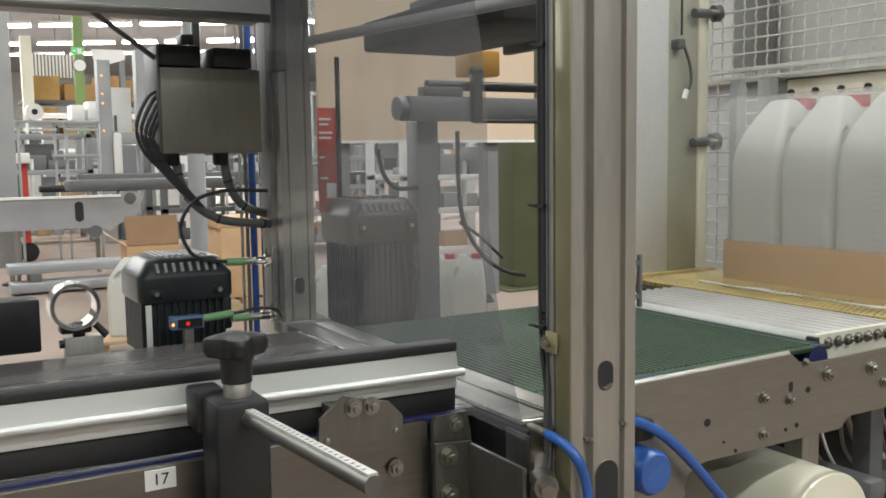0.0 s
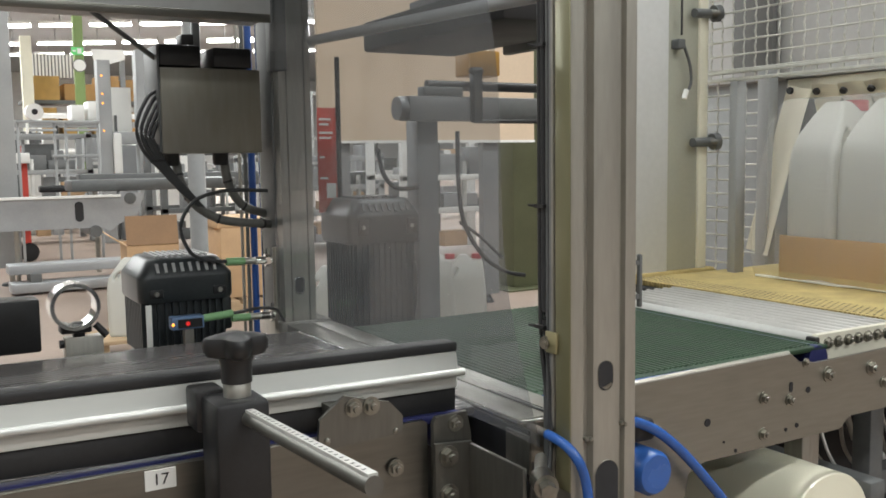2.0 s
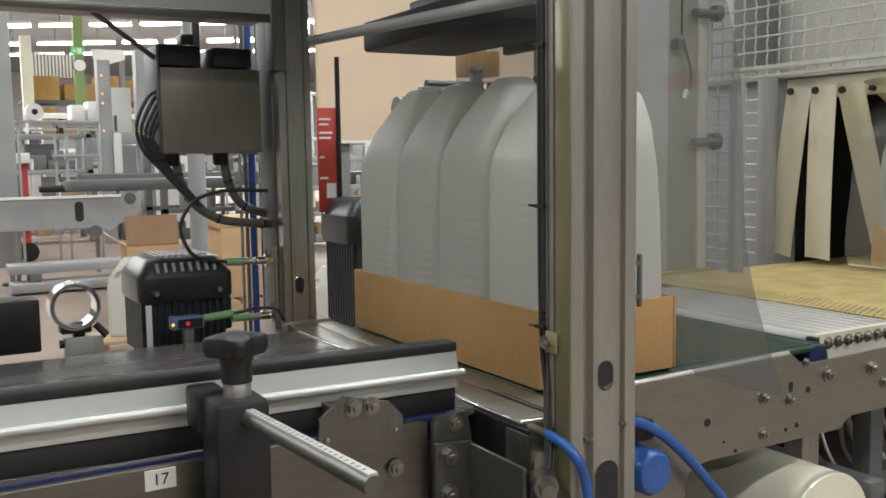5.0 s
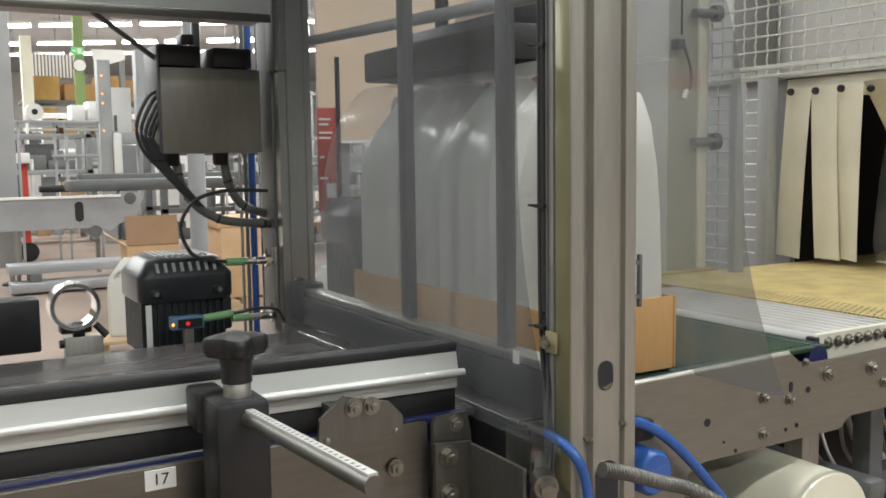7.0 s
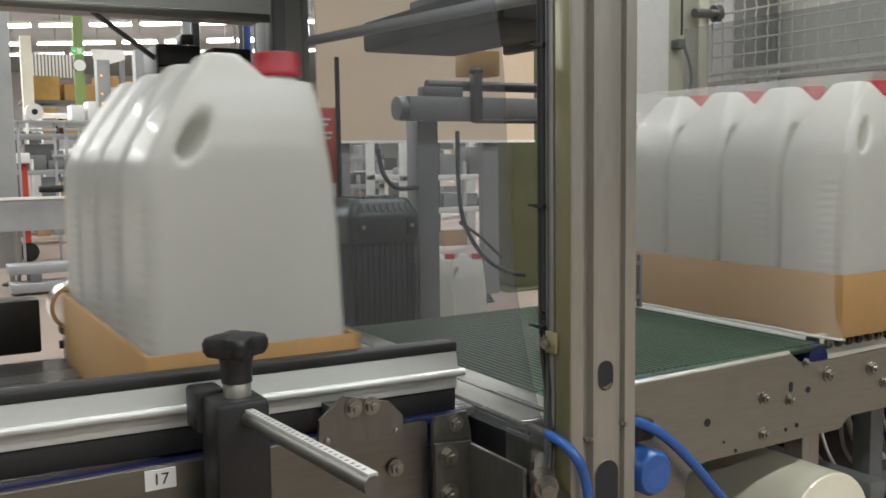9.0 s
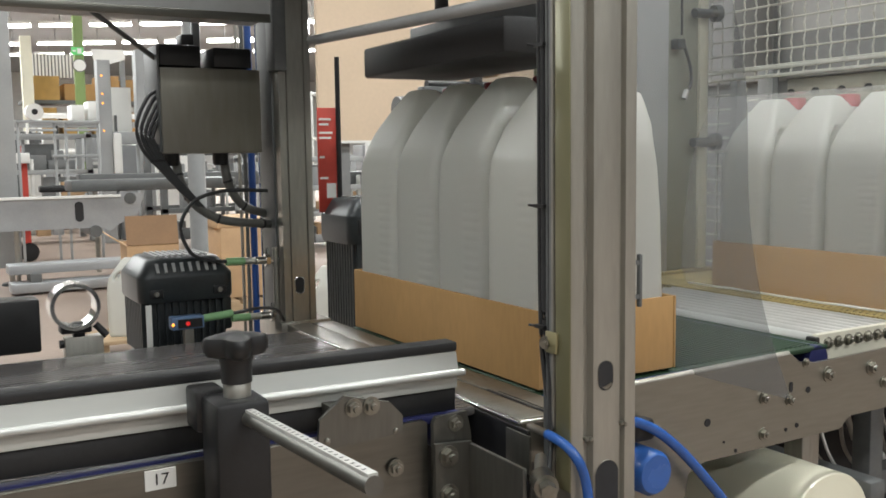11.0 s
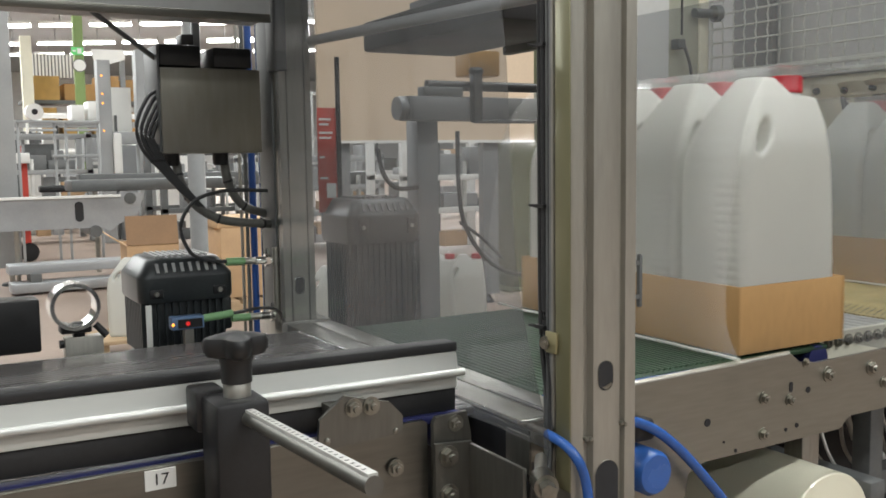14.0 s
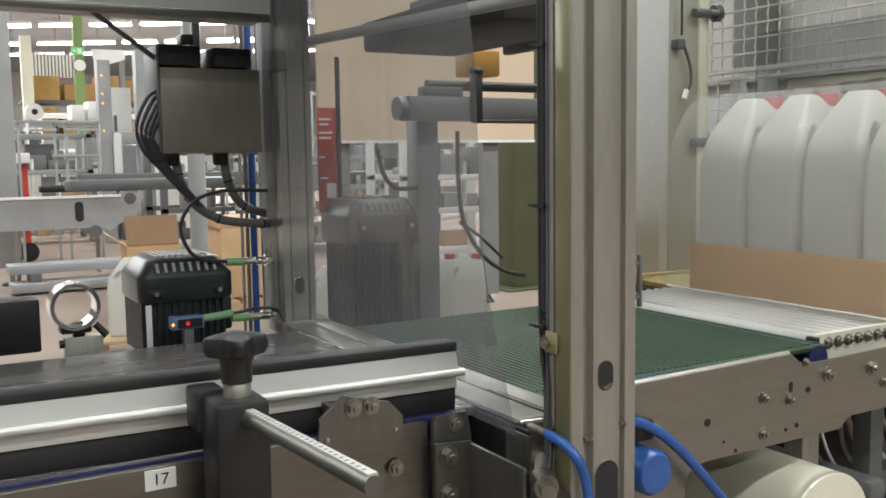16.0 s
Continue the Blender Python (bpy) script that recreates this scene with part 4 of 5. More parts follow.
# ---- near right details ----
def near_post_details():
    c = thing("post_cable", "black cables tied along the gate post", "cable")
    part("cable_strand", hose(bmesh.new(), [(0.477, -0.1555, 2.1), (0.477, -0.1555, 1.4), (0.4775, -0.156, 1.0), (0.477, -0.158, 0.88), (0.479, -0.165, 0.82), (0.476, -0.172, 0.77), (0.468, -0.18, 0.74), (0.455, -0.19, 0.70)], 0.0030), "cable", c)
    part("cable_strand", hose(bmesh.new(), [(0.4765, -0.1500, 2.1), (0.4765, -0.1500, 1.2), (0.477, -0.1500, 0.9), (0.4775, -0.156, 0.82), (0.480, -0.166, 0.77), (0.478, -0.18, 0.70)], 0.0026), "cable", c)
    for z in (1.178, 1.005, 0.872):
        part("cable_tie", box(bmesh.new(), 0.472, 0.482, -0.162, -0.145, z - 0.002, z + 0.002), "black", c)
        part("tie_tail", rod(bmesh.new(), (0.474, -0.146, z), (0.468, -0.140, z + 0.001), 0.0014, 6), "black", c)
    k = thing("cable_clip", "small brass clip bolted on the gate post", "clip")
    part("clip_plate", box(bmesh.new(), 0.471, 0.475, -0.186, -0.166, 0.846, 0.870, 0.0015), "clip_brass", k)
    ob = bolt(k, 0.471, -0.168, 0.857, 0.006)
    ob.rotation_euler = (0, 0, radians(-60))
    h = thing("post_grip", "thin dark grip bar beside the gate post", "grip")
    part("bar", box(bmesh.new(), 0.5735, 0.5785, -0.203, -0.197, 0.8905, 0.950, 0.002), "grey_dark", h)
    for z in (0.90, 0.938):
        part("stud", box(bmesh.new(), 0.5665, 0.574, -0.202, -0.198, z, z + 0.005), "grey_dark", h)


M["clip_brass"] = material("dull_brass", (0.42, 0.38, 0.22), 0.4, 0.7, 0.15, 20)
near_post_details()
cable("air_hose", [(0.4669, -0.175, 0.7577), (0.4705, -0.202, 0.7515), (0.4775, -0.216, 0.7365), (0.4865, -0.217, 0.7130), (0.4900, -0.218, 0.680), (0.489, -0.218, 0.60), (0.485, -0.218, 0.52)], 0.0056, "blue", "bright blue air hose leaving the sealing beam")
cable("air_hose", [(0.64, -0.06, 0.7165), (0.669, -0.06, 0.7145), (0.7013, -0.06, 0.7048), (0.7387, -0.06, 0.6855), (0.7808, -0.06, 0.6522), (0.8247, -0.06, 0.6086), (0.8648, -0.06, 0.5651), (0.9125, -0.06, 0.5084)], 0.0072, "blue", "bright blue air hose below the outfeed conveyor")
FLEX = cable("flexible_conduit", [(0.452, -0.285, 0.0), (0.485, -0.285, -0.010), (0.530, -0.285, -0.028), (0.575, -0.285, -0.045), (0.640, -0.285, -0.085), (0.70, -0.285, -0.14)], 0.0064, "dull_rod", "corrugated bright metal conduit in front of the post")


def flex_rings():
    bm, rings = bmesh.new(), []
    path = smooth_path([(0.452, -0.285, 0.0), (0.485, -0.285, -0.010), (0.530, -0.285, -0.028), (0.575, -0.285, -0.045), (0.640, -0.285, -0.085), (0.70, -0.285, -0.14)], 36)
    for i, c in enumerate(path):
        d = (path[min(i + 1, len(path) - 1)] - path[max(i - 1, 0)]).normalized()
        r = 0.0078 if i % 4 < 2 else 0.0062
        rings.append([bm.verts.new(c + Vector((-d.z, 0, d.x)) * r * math.cos(2 * math.pi * k / 14) + Vector((0, 1, 0)) * r * math.sin(2 * math.pi * k / 14)) for k in range(14)])
    loft(bm, rings)
    bmesh.ops.recalc_face_normals(bm, faces=bm.faces[:])
    part("corrugation", bm, "dull_rod", FLEX)


flex_rings()


def blue_end():
    c = thing("blue_knob", "blue plastic round end cap below the green belt", "knob")
    part("cap", lathe(bmesh.new(), [(-0.075, 0.026), (-0.069, 0.031), (0.02, 0.031), (0.03, 0.028)], (0.722, 0.0, 0.634), "Y", 28), "blue", c)
    part("core", rod(bmesh.new(), (0.722, 0.03, 0.634), (0.722, 0.16, 0.634), 0.02, 18), "grey_dark", c)
    k = thing("hose_fitting", "black hose elbow with a bright nut", "fitting")
    part("elbow", box(bmesh.new(), 0.705, 0.742, -0.052, -0.026, 0.672, 0.702, 0.006), "black", k)
    part("nut", rod(bmesh.new(), (0.738, -0.042, 0.688), (0.752, -0.046, 0.680), 0.009, 6), "chrome", k)
    b = thing("beam_bolt", "large bright bolt on the gate's lower beam", "bolt")
    part("head", rod(bmesh.new(), (0.429, -0.225, 0.720), (0.441, -0.20, 0.720), 0.013, 20), "bolt_steel", b)
    part("nut", rod(bmesh.new(), (0.421, -0.240, 0.720), (0.429, -0.225, 0.720), 0.009, 6), "bolt_steel", b)
    part("shank", rod(bmesh.new(), (0.441, -0.20, 0.720), (0.478, -0.15, 0.720), 0.008, 12), "steel", b)


blue_end()


def film_roll():
    r = thing("film_roll", "large roll of milky clear film under the outfeed conveyor", "film roll")
    part("roll", lathe(bmesh.new(), [(-0.04, 0.100), (-0.038, 0.102), (0.53, 0.102), (0.532, 0.100)], (1.128, 0.0, 0.446), "Y", 56), "roll", r)
    part("layer_edge", lathe(bmesh.new(), [(-0.0425, 0.060), (-0.040, 0.088)], (1.128, 0.0, 0.446), "Y", 48), "roll", r)
    part("core", lathe(bmesh.new(), [(-0.046, 0.038), (0.55, 0.038)], (1.128, 0.0, 0.446), "Y", 32), "cardboard", r)
    part("shaft", rod(bmesh.new(), (1.128, -0.06, 0.446), (1.128, 0.58, 0.446), 0.015, 16), "steel", r)
    for y in (-0.06, 0.57):
        part("support", box(bmesh.new(), 1.11, 1.146, y, y + 0.012, 0.0, 0.46, 0.002), "grey_dark", r)
    return r


film_roll()


def clutter_under():
    f = thing("under_frame", "dark steel under-frame below the rollers", "frame")
    part("rail", box(bmesh.new(), 1.26, 1.30, -0.02, 0.62, 0.45, 0.50, 0.004), "grey_dark", f)
    part("rail", box(bmesh.new(), 1.3, 2.2, 0.10, 0.14, 0.40, 0.45, 0.004), "grey_dark", f)
    part("rail", box(bmesh.new(), 1.3, 2.4, 0.62, 0.66, 0.30, 0.60, 0.004), "grey_dark", f)
    part("post", box(bmesh.new(), 1.40, 1.44, 0.08, 0.12, 0.0, 0.66, 0.004), "grey_dark", f)
    rng = random.Random(4)
    for k in range(16):
        x = 1.25 + 0.036 * k
        y = 0.12 + rng.uniform(0, 0.16)
        cable("loose_cable", [(x, y, 0.66), (x + 0.03 + rng.uniform(-0.02, 0.02), y, 0.58), (x + 0.10, y + 0.02, 0.47), (x + 0.20 + rng.uniform(0, 0.05), y + 0.05, 0.36)], rng.choice((0.003, 0.004, 0.006)), rng.choice(("conduit", "white", "steel", "cable")), "loose cable sagging below the rollers")


clutter_under()


# ---- enclosure panel, mesh guard and strip curtain ----
def enclosure():
    e = thing("enclosure_panel", "light grey enclosure panel with a cream edge post", "panel")
    part("sheet", box(bmesh.new(), 1.20, 1.593, 0.815, 0.83, 0.55, 2.2, 0.002), "panel", e, "light grey sheet")
    part("sheet_edge", box(bmesh.new(), 1.593, 1.703, 0.822, 0.838, 0.55, 2.2, 0.002), "panel_dark", e, "dull grey-green strip")
    part("edge_post", box(bmesh.new(), 1.703, 1.733, 0.815, 0.85, 0.0, 2.2, 0.003), "cream", e, "cream edge post")
    part("dark_door", box(bmesh.new(), 2.00, 2.02, 0.835, 0.98, 1.30, 2.1, 0.002), "grey_mid", e, "dark grey panel behind the mesh")
    part("sill", box(bmesh.new(), 1.40, 1.76, 0.80, 0.86, B - 0.06, B + 0.004, 0.003), "mesh_belt", e)
    for x, z in ((1.41, 1.47), (1.50, 1.46), (1.46, 1.21)):
        part("screw", lathe(bmesh.new(), [(0, 0.005), (-0.002, 0.004)], (x, 0.815, z), "Y", 10), "steel", e)
    c = thing("hanging_switch", "small switch with a thin cable on the panel", "switch")
    part("cable", hose(bmesh.new(), [(1.622, 0.80, 2.0), (1.622, 0.80, 1.5), (1.622, 0.80, 1.36)], 0.003), "cable", c)
    part("case", box(bmesh.new(), 1.606, 1.632, 0.795, 0.822, 1.325, 1.350, 0.003), "grey_dark", c)
    part("loop", hose(bmesh.new(), [(1.630, 0.80, 1.335), (1.652, 0.80, 1.285), (1.656, 0.80, 1.24), (1.640, 0.80, 1.212)], 0.004), "grey_dark", c)
    part("plug", rod(bmesh.new(), (1.641, 0.80, 1.222), (1.633, 0.80, 1.200), 0.007, 12), "white", c)


M["panel_dark"] = material("grey_green_strip", (0.40, 0.40, 0.33), 0.5, 0, 0.08, 3)
enclosure()


def mesh_guard():
    g = thing("mesh_guard", "woven light grey wire mesh guard around the tunnel mouth", "guard")
    X, pitch, r = 1.75, 0.0365, 0.0025
    def wire_h(y0, y1, z):
        part("cross_wire", rod(bmesh.new(), (X, y0, z), (X, y1, z), r, 8), "wire", g)
    def wire_v(y, z0, z1, x=X):
        n = max(2, int((z1 - z0) / (pitch / 2)))
        pts = [(x + (0.0020 if k % 2 else -0.0020), y, z0 + (z1 - z0) * k / n) for k in range(n + 1)]
        part("upright_wire", hose(bmesh.new(), pts, r, 6, 2), "wire", g)
    for k in range(16):
        wire_h(-0.30, 0.835, 1.272 + k * pitch)
    for k in range(31):
        wire_v(0.82 - k * pitch, 1.25, 1.83)
    for k in range(14):
        wire_h(0.752, 0.835, B + 0.02 + k * pitch)
    wire_v(0.795, B, 1.245)
    for z0, z1 in ((1.243, 1.251),):
        part("frame_bar", box(bmesh.new(), X - 0.006, X + 0.006, -0.30, 0.84, z0, z1, 0.002), "wire", g)
    part("frame_bar", box(bmesh.new(), X - 0.005, X + 0.005, -0.30, 0.84, 1.262, 1.270, 0.002), "wire", g)
    part("frame_post", box(bmesh.new(), X - 0.005, X + 0.03, 0.726, 0.752, B - 0.1, 1.243, 0.003), "grey_paint", g, "grey square post")
    part("frame_rail", rod(bmesh.new(), (X, 0.836, B), (X, 0.836, 1.85), 0.004, 8), "wire", g)
    # second guard bay further back
    for k in range(13):
        part("cross_wire", rod(bmesh.new(), (2.0, 0.875, B + 0.02 + k * pitch), (2.0, 0.965, B + 0.02 + k * pitch), r, 8), "wire", g)
    wire_v(0.925, B, 1.245, 2.0)
    part("frame_post", box(bmesh.new(), 1.99, 2.03, 0.835, 0.875, B - 0.1, 1.30, 0.003), "grey_paint", g, "grey square post")
    for z in (1.424, 1.093):
        l = thing("guard_latch", "dark round latch on the guard's edge", "latch")
        part("bar", rod(bmesh.new(), (1.665, 0.800, z - 0.006), (1.735, 0.800, z - 0.004), 0.012, 16), "grey_dark", l)
        part("wheel", rod(bmesh.new(), (1.734, 0.800, z - 0.004), (1.752, 0.796, z - 0.002), 0.022, 20), "grey_dark", l)
        part("wheel_hub", rod(bmesh.new(), (1.722, 0.794, z - 0.004), (1.738, 0.784, z - 0.004), 0.010, 12), "dull_rod", l)


M["wire"] = material("galvanised_wire", (0.68, 0.68, 0.63), 0.42, 0.4, 0.12, 30)
mesh_guard()


def strip_mesh():
    """A hanging fabric strip with a slight curl; origin at its upper edge."""
    bm = bmesh.new()
    n, rows = 8, 18
    for side in (0, 0.0025):
        g = [[bm.verts.new((side + 0.006 * math.sin(math.pi * j / n) + 0.016 * (i / rows) ** 2, -0.040 + 0.080 * j / n, -0.475 * i / rows)) for j in range(n + 1)] for i in range(rows + 1)]
        for i in range(rows):
            for j in range(n):
                bm.faces.new((g[i][j], g[i][j + 1], g[i + 1][j + 1], g[i + 1][j]))
    return mesh_of("curtain_strip", bm, "strip")


STRIP = strip_mesh()
STRIPS = []
for k in range(9):
    s = tagged(new("curtain_strip"), "cream fabric strip hanging in the tunnel mouth", "curtain", "strips of the tunnel curtain")
    s.matrix_basis = pose(2.03, 0.765 - 0.079 * k, 1.236)
    part("strip", STRIP, None, s)
    part("stud", lathe(bmesh.new(), [(-0.004, 0.009), (-0.002, 0.010), (0.004, 0.010)], (-0.012, 0.018, -0.014), "X", 14), "black", s, "black fixing stud")
    STRIPS.append(s)


# ---- the hall behind the machine ----
def tube_light(x, y, z, length, turn=0.0):
    l = thing("ceiling_light", "long fluorescent ceiling light", "ceiling light", x, y, z, "rows of ceiling lights")
    l.rotation_euler = (0, 0, turn)
    part("diffuser", box(bmesh.new(), -length / 2, length / 2, -0.10, 0.10, -0.085, 0.0, 0.03), "tube_glow", l, "glowing tube cover")
    part("housing", box(bmesh.new(), -length / 2, length / 2, -0.08, 0.08, 0.0, 0.08), "white", l)
    part("hanger", rod(bmesh.new(), (0, 0, 0.08), (0, 0, 6.4 - z), 0.02, 6), "grey_paint", l)
    return l


LIGHT = tube_light(3.2, 31.4, 5.35, 1.28, -0.53)
for row, (D, sx, sy, z, n) in enumerate(((30, 3.2, 31.4, 5.35, 9), (36, 3.9, 37.5, 5.49, 9), (42, 4.5, 43.6, 5.73, 9))):
    for k in range(n):
        if row == 0 and k == 0:
            continue
        copy_thing(LIGHT, pose(sx + k * 1.36, sy - k * 0.80, z, 0, 0, -30.3))


def hall_column(x, y, w, h, mat, label):
    c = thing("hall_column", label, "column", x, y, 0)
    part("shaft", box(bmesh.new(), -w / 2, w / 2, -w / 2, w / 2, 0.012, h, 0.01), mat, c)
    part("base_plate", box(bmesh.new(), -w, w, -w, w, 0, 0.012), mat, c)
    return c


M["green_bright"] = material("bright_green_paint", (0.20, 0.29, 0.10), 0.5, 0, 0.1, 2)
hall_column(3.38, 20.4, 0.19, 6.4, "green_bright", "green painted steel hall column")
sg = thing("exit_sign", "green and white exit sign on the column", "sign")
part("panel", box(bmesh.new(), 3.22, 3.46, 20.262, 20.303, 3.32, 3.48, 0.01), "exit_glow", sg) if M.setdefault("exit_glow", glow("exit_sign_green", (0.10, 0.45, 0.14), 0.5)) else None
for x0, z0, x1, z1 in ((3.25, 3.385, 3.31, 3.42), (3.34, 3.345, 3.42, 3.455)):
    part("symbol", box(bmesh.new(), x0, x1, 20.247, 20.262, z0, z1), "white", sg, "pale symbol")
ck = thing("wall_clock", "round white clock on the green column", "clock")
part("face", lathe(bmesh.new(), [(0, 0.125), (-0.04, 0.12)], (3.37, 20.28, 3.10), "Y", 28), "white", ck)
part("rim", lathe(bmesh.new(), [(0.02, 0.14), (-0.02, 0.14)], (3.37, 20.285, 3.10), "Y", 28), "grey_dark", ck)
hall_column(4.22, 5.25, 0.30, 2.6, "green_paint", "dark green steel column near the machine")


def simple(name, label, cat, mat, *dims, bevel=0.005):
    return solid(name, box(bmesh.new(), *dims, bevel), mat, label, cat)


M["beige"] = material("beige_board", (0.66, 0.52, 0.38), 0.7, 0, 0.07, 1.5, 0.03, 40)
bd = thing("beige_board", "large beige board on a frame behind the gate", "board")
part("board", plate(bmesh.new(), [(2.22, 1.166), (3.91, 1.166), (3.91, 2.3), (2.22, 2.3)], "y", 4.6, 4.63), "beige", bd)
part("edge", box(bmesh.new(), 2.22, 3.91, 4.59, 4.60, 1.154, 1.172), "white", bd)
for x in (2.32, 3.49):
    part("leg", box(bmesh.new(), x, x + 0.13, 4.64, 4.70, 0.06, 2.3), "grey_mid", bd)
    part("foot", lathe(bmesh.new(), [(0, 0.05), (0.015, 0.04), (0.06, 0.015)], (x + 0.05, 4.67, 0)), "black", bd)


def leg_frame():
    f = thing("support_frame", "grey painted support frame on a levelling foot", "machine frame")
    part("leg", box(bmesh.new(), 0.58, 0.76, 7.75, 7.93, 0.16, 4.2, 0.01), "grey_paint", f)
    part("screw", rod(bmesh.new(), (0.68, 7.84, 0.03), (0.68, 7.84, 0.17), 0.025, 12), "steel", f)
    part("foot_pad", lathe(bmesh.new(), [(0, 0.09), (0.02, 0.08), (0.035, 0.03)], (0.68, 7.84, 0)), "black", f)
    part("cross_rail", box(bmesh.new(), -2.0, 0.58, 7.8, 7.9, 3.9, 4.1, 0.01), "grey_paint", f)
    return f


leg_frame()


def far_conveyor():
    c = thing("far_conveyor", "aluminium conveyor section standing on steel rails", "conveyor")
    part("side_plate", plate(bmesh.new(), [(0.55, 0.50), (1.35, 0.50), (1.42, 0.46), (1.50, 0.52), (1.66, 0.60), (1.72, 0.78), (1.52, 0.80), (1.50, 0.755), (0.55, 0.755)], "y", 7.35, 7.40), "alu_dull", c, "dull aluminium side plate")
    part("top_edge", box(bmesh.new(), 0.55, 1.52, 7.33, 7.42, 0.755, 0.775), "white", c)
    part("slot", plate(bmesh.new(), slot_ring(1.18, 0.64, 0.07, 0.17), "y", 7.345, 7.352), "dark", c)
    part("hub", lathe(bmesh.new(), [(0, 0.05), (-0.01, 0.05)], (1.60, 7.35, 0.74), "Y", 16), "grey_dark", c)
    part("belt", box(bmesh.new(), 1.15, 2.6, 7.5, 7.9, 0.80, 0.90, 0.02), "grey_dark", c, "dark belt section")
    part("dark_roller", rod(bmesh.new(), (1.30, 7.30, 0.47), (1.30, 7.8, 0.47), 0.05, 14), "grey_dark", c)
    for x in (0.7, 1.62):
        part("foot", rod(bmesh.new(), (x, 7.5, 0.0), (x, 7.5, 0.55), 0.02, 10), "steel", c)
    for k, (z, y) in enumerate(((0.155, 7.2), (0.02, 7.05))):
        part("floor_rail", box(bmesh.new(), 0.60, 2.6, y, y + 0.25, z, z + 0.075, 0.006), "alu_dull", c, "flat steel rail")
    for x in (0.75, 2.4):
        part("rail_block", box(bmesh.new(), x, x + 0.08, 7.1, 7.4, 0.0, 0.16), "grey_dark", c)
    return c


M["alu_dull"] = material("dull_aluminium", (0.36, 0.37, 0.38), 0.45, 0.3, 0.1, 4)
far_conveyor()


def open_carton(x, y, w, d, h, turn, label, z=0.0):
    c = thing("carton", label, "carton", x, y, z)
    c.rotation_euler = (0, 0, radians(turn))
    t = 0.008
    for x0, x1, y0, y1 in ((0, w, 0, t), (0, w, d - t, d), (0, t, t, d - t), (w - t, w, t, d - t)):
        part("side", box(bmesh.new(), x0, x1, y0, y1, 0, h), "cardboard_pale", c)
    part("bottom", box(bmesh.new(), t, w - t, t, d - t, 0, t), "cardboard_pale", c)
    fl = part("flap", box(bmesh.new(), 0, w, -t, 0, 0, d * 0.5), "cardboard_brown", c, "raised brown flap")
    fl.matrix_basis = pose(0, 0.0, h, -14, 0, 0)
    f2 = part("flap", box(bmesh.new(), -t, 0, 0, d, 0, w * 0.4), "cardboard_pale", c)
    f2.matrix_basis = pose(0, 0, h, 0, -55, 0)
    return c


M["cardboard_brown"] = material("brown_carton", (0.30, 0.185, 0.105), 0.8, 0, 0.1, 6)
pal = thing("pallet", "wooden pallet carrying cartons", "pallet")
M["wood"] = material("pale_pallet_wood", (0.42, 0.30, 0.18), 0.8, 0, 0.2, 6, 0.2, 60, (0.2, 1, 1))
for k in range(7):
    part("deck_board", box(bmesh.new(), 1.15 + k * 0.17, 1.28 + k * 0.17, 5.0, 6.0, 0.10, 0.125), "wood", pal)
for y in (5.0, 5.45, 5.9):
    part("bearer", box(bmesh.new(), 1.15, 2.30, y, y + 0.1, 0, 0.10), "wood", pal)
open_carton(1.17, 5.45, 0.34, 0.40, 0.37, -5, "open brown carton with its flaps raised", 0.125)
simple("carton", "closed pale brown carton on a pallet", "carton", "cardboard_pale", 1.72, 2.25, 5.15, 5.7, 0.125, 0.60)
simple("carton", "closed brown carton stacked on another", "carton", "cardboard_pale", 1.70, 2.28, 5.15, 5.7, 0.602, 0.66)


# small tables with jugs waiting behind the machine
def low_stand(x, y, w, d, h):
    s = thing("low_stand", "low wooden stand for jugs", "stand", x, y)
    part("top", box(bmesh.new(), 0, w, 0, d, h - 0.02, h, 0.003), "wood", s)
    for lx in (0.02, w - 0.06):
        for ly in (0.02, d - 0.06):
            part("leg", box(bmesh.new(), lx, lx + 0.04, ly, ly + 0.04, 0, h - 0.02), "wood", s)


low_stand(2.15, 3.15, 0.7, 0.5, 0.12)
low_stand(0.72, 4.05, 0.5, 0.4, 0.12)
low_stand(1.55, 3.25, 0.3, 0.3, 0.10)


def rack():
    """Pallet rack with cartons far back in the hall."""
    r = thing("pallet_rack", "tall orange and grey rack filled with brown cartons", "rack")
    for x in (2.35, 5.4):
        part("upright", box(bmesh.new(), x, x + 0.10, 21.5, 21.6, 0, 3.5), "grey_dark", r)
    for z in (0.9, 1.6, 2.35):
        part("shelf", box(bmesh.new(), 2.35, 5.5, 21.4, 22.4, z, z + 0.08), "grey_dark", r)
    return r


rack()
rng = random.Random(11)
for z in (1.68, 2.43):
    x = 2.5
    while x < 5.2:
        w = rng.uniform(0.35, 0.75)
        simple("carton", "brown carton stored on the rack", "carton", rng.choice(("cardboard", "cardboard_pale", "orange_carton")) if M.setdefault("orange_carton", material("tan_carton", (0.48, 0.30, 0.10), 0.8, 0, 0.12, 5)) else "", x, x + w, 21.4, 22.2, z, z + rng.uniform(0.35, 0.62))
        x += w + rng.uniform(0.02, 0.15)


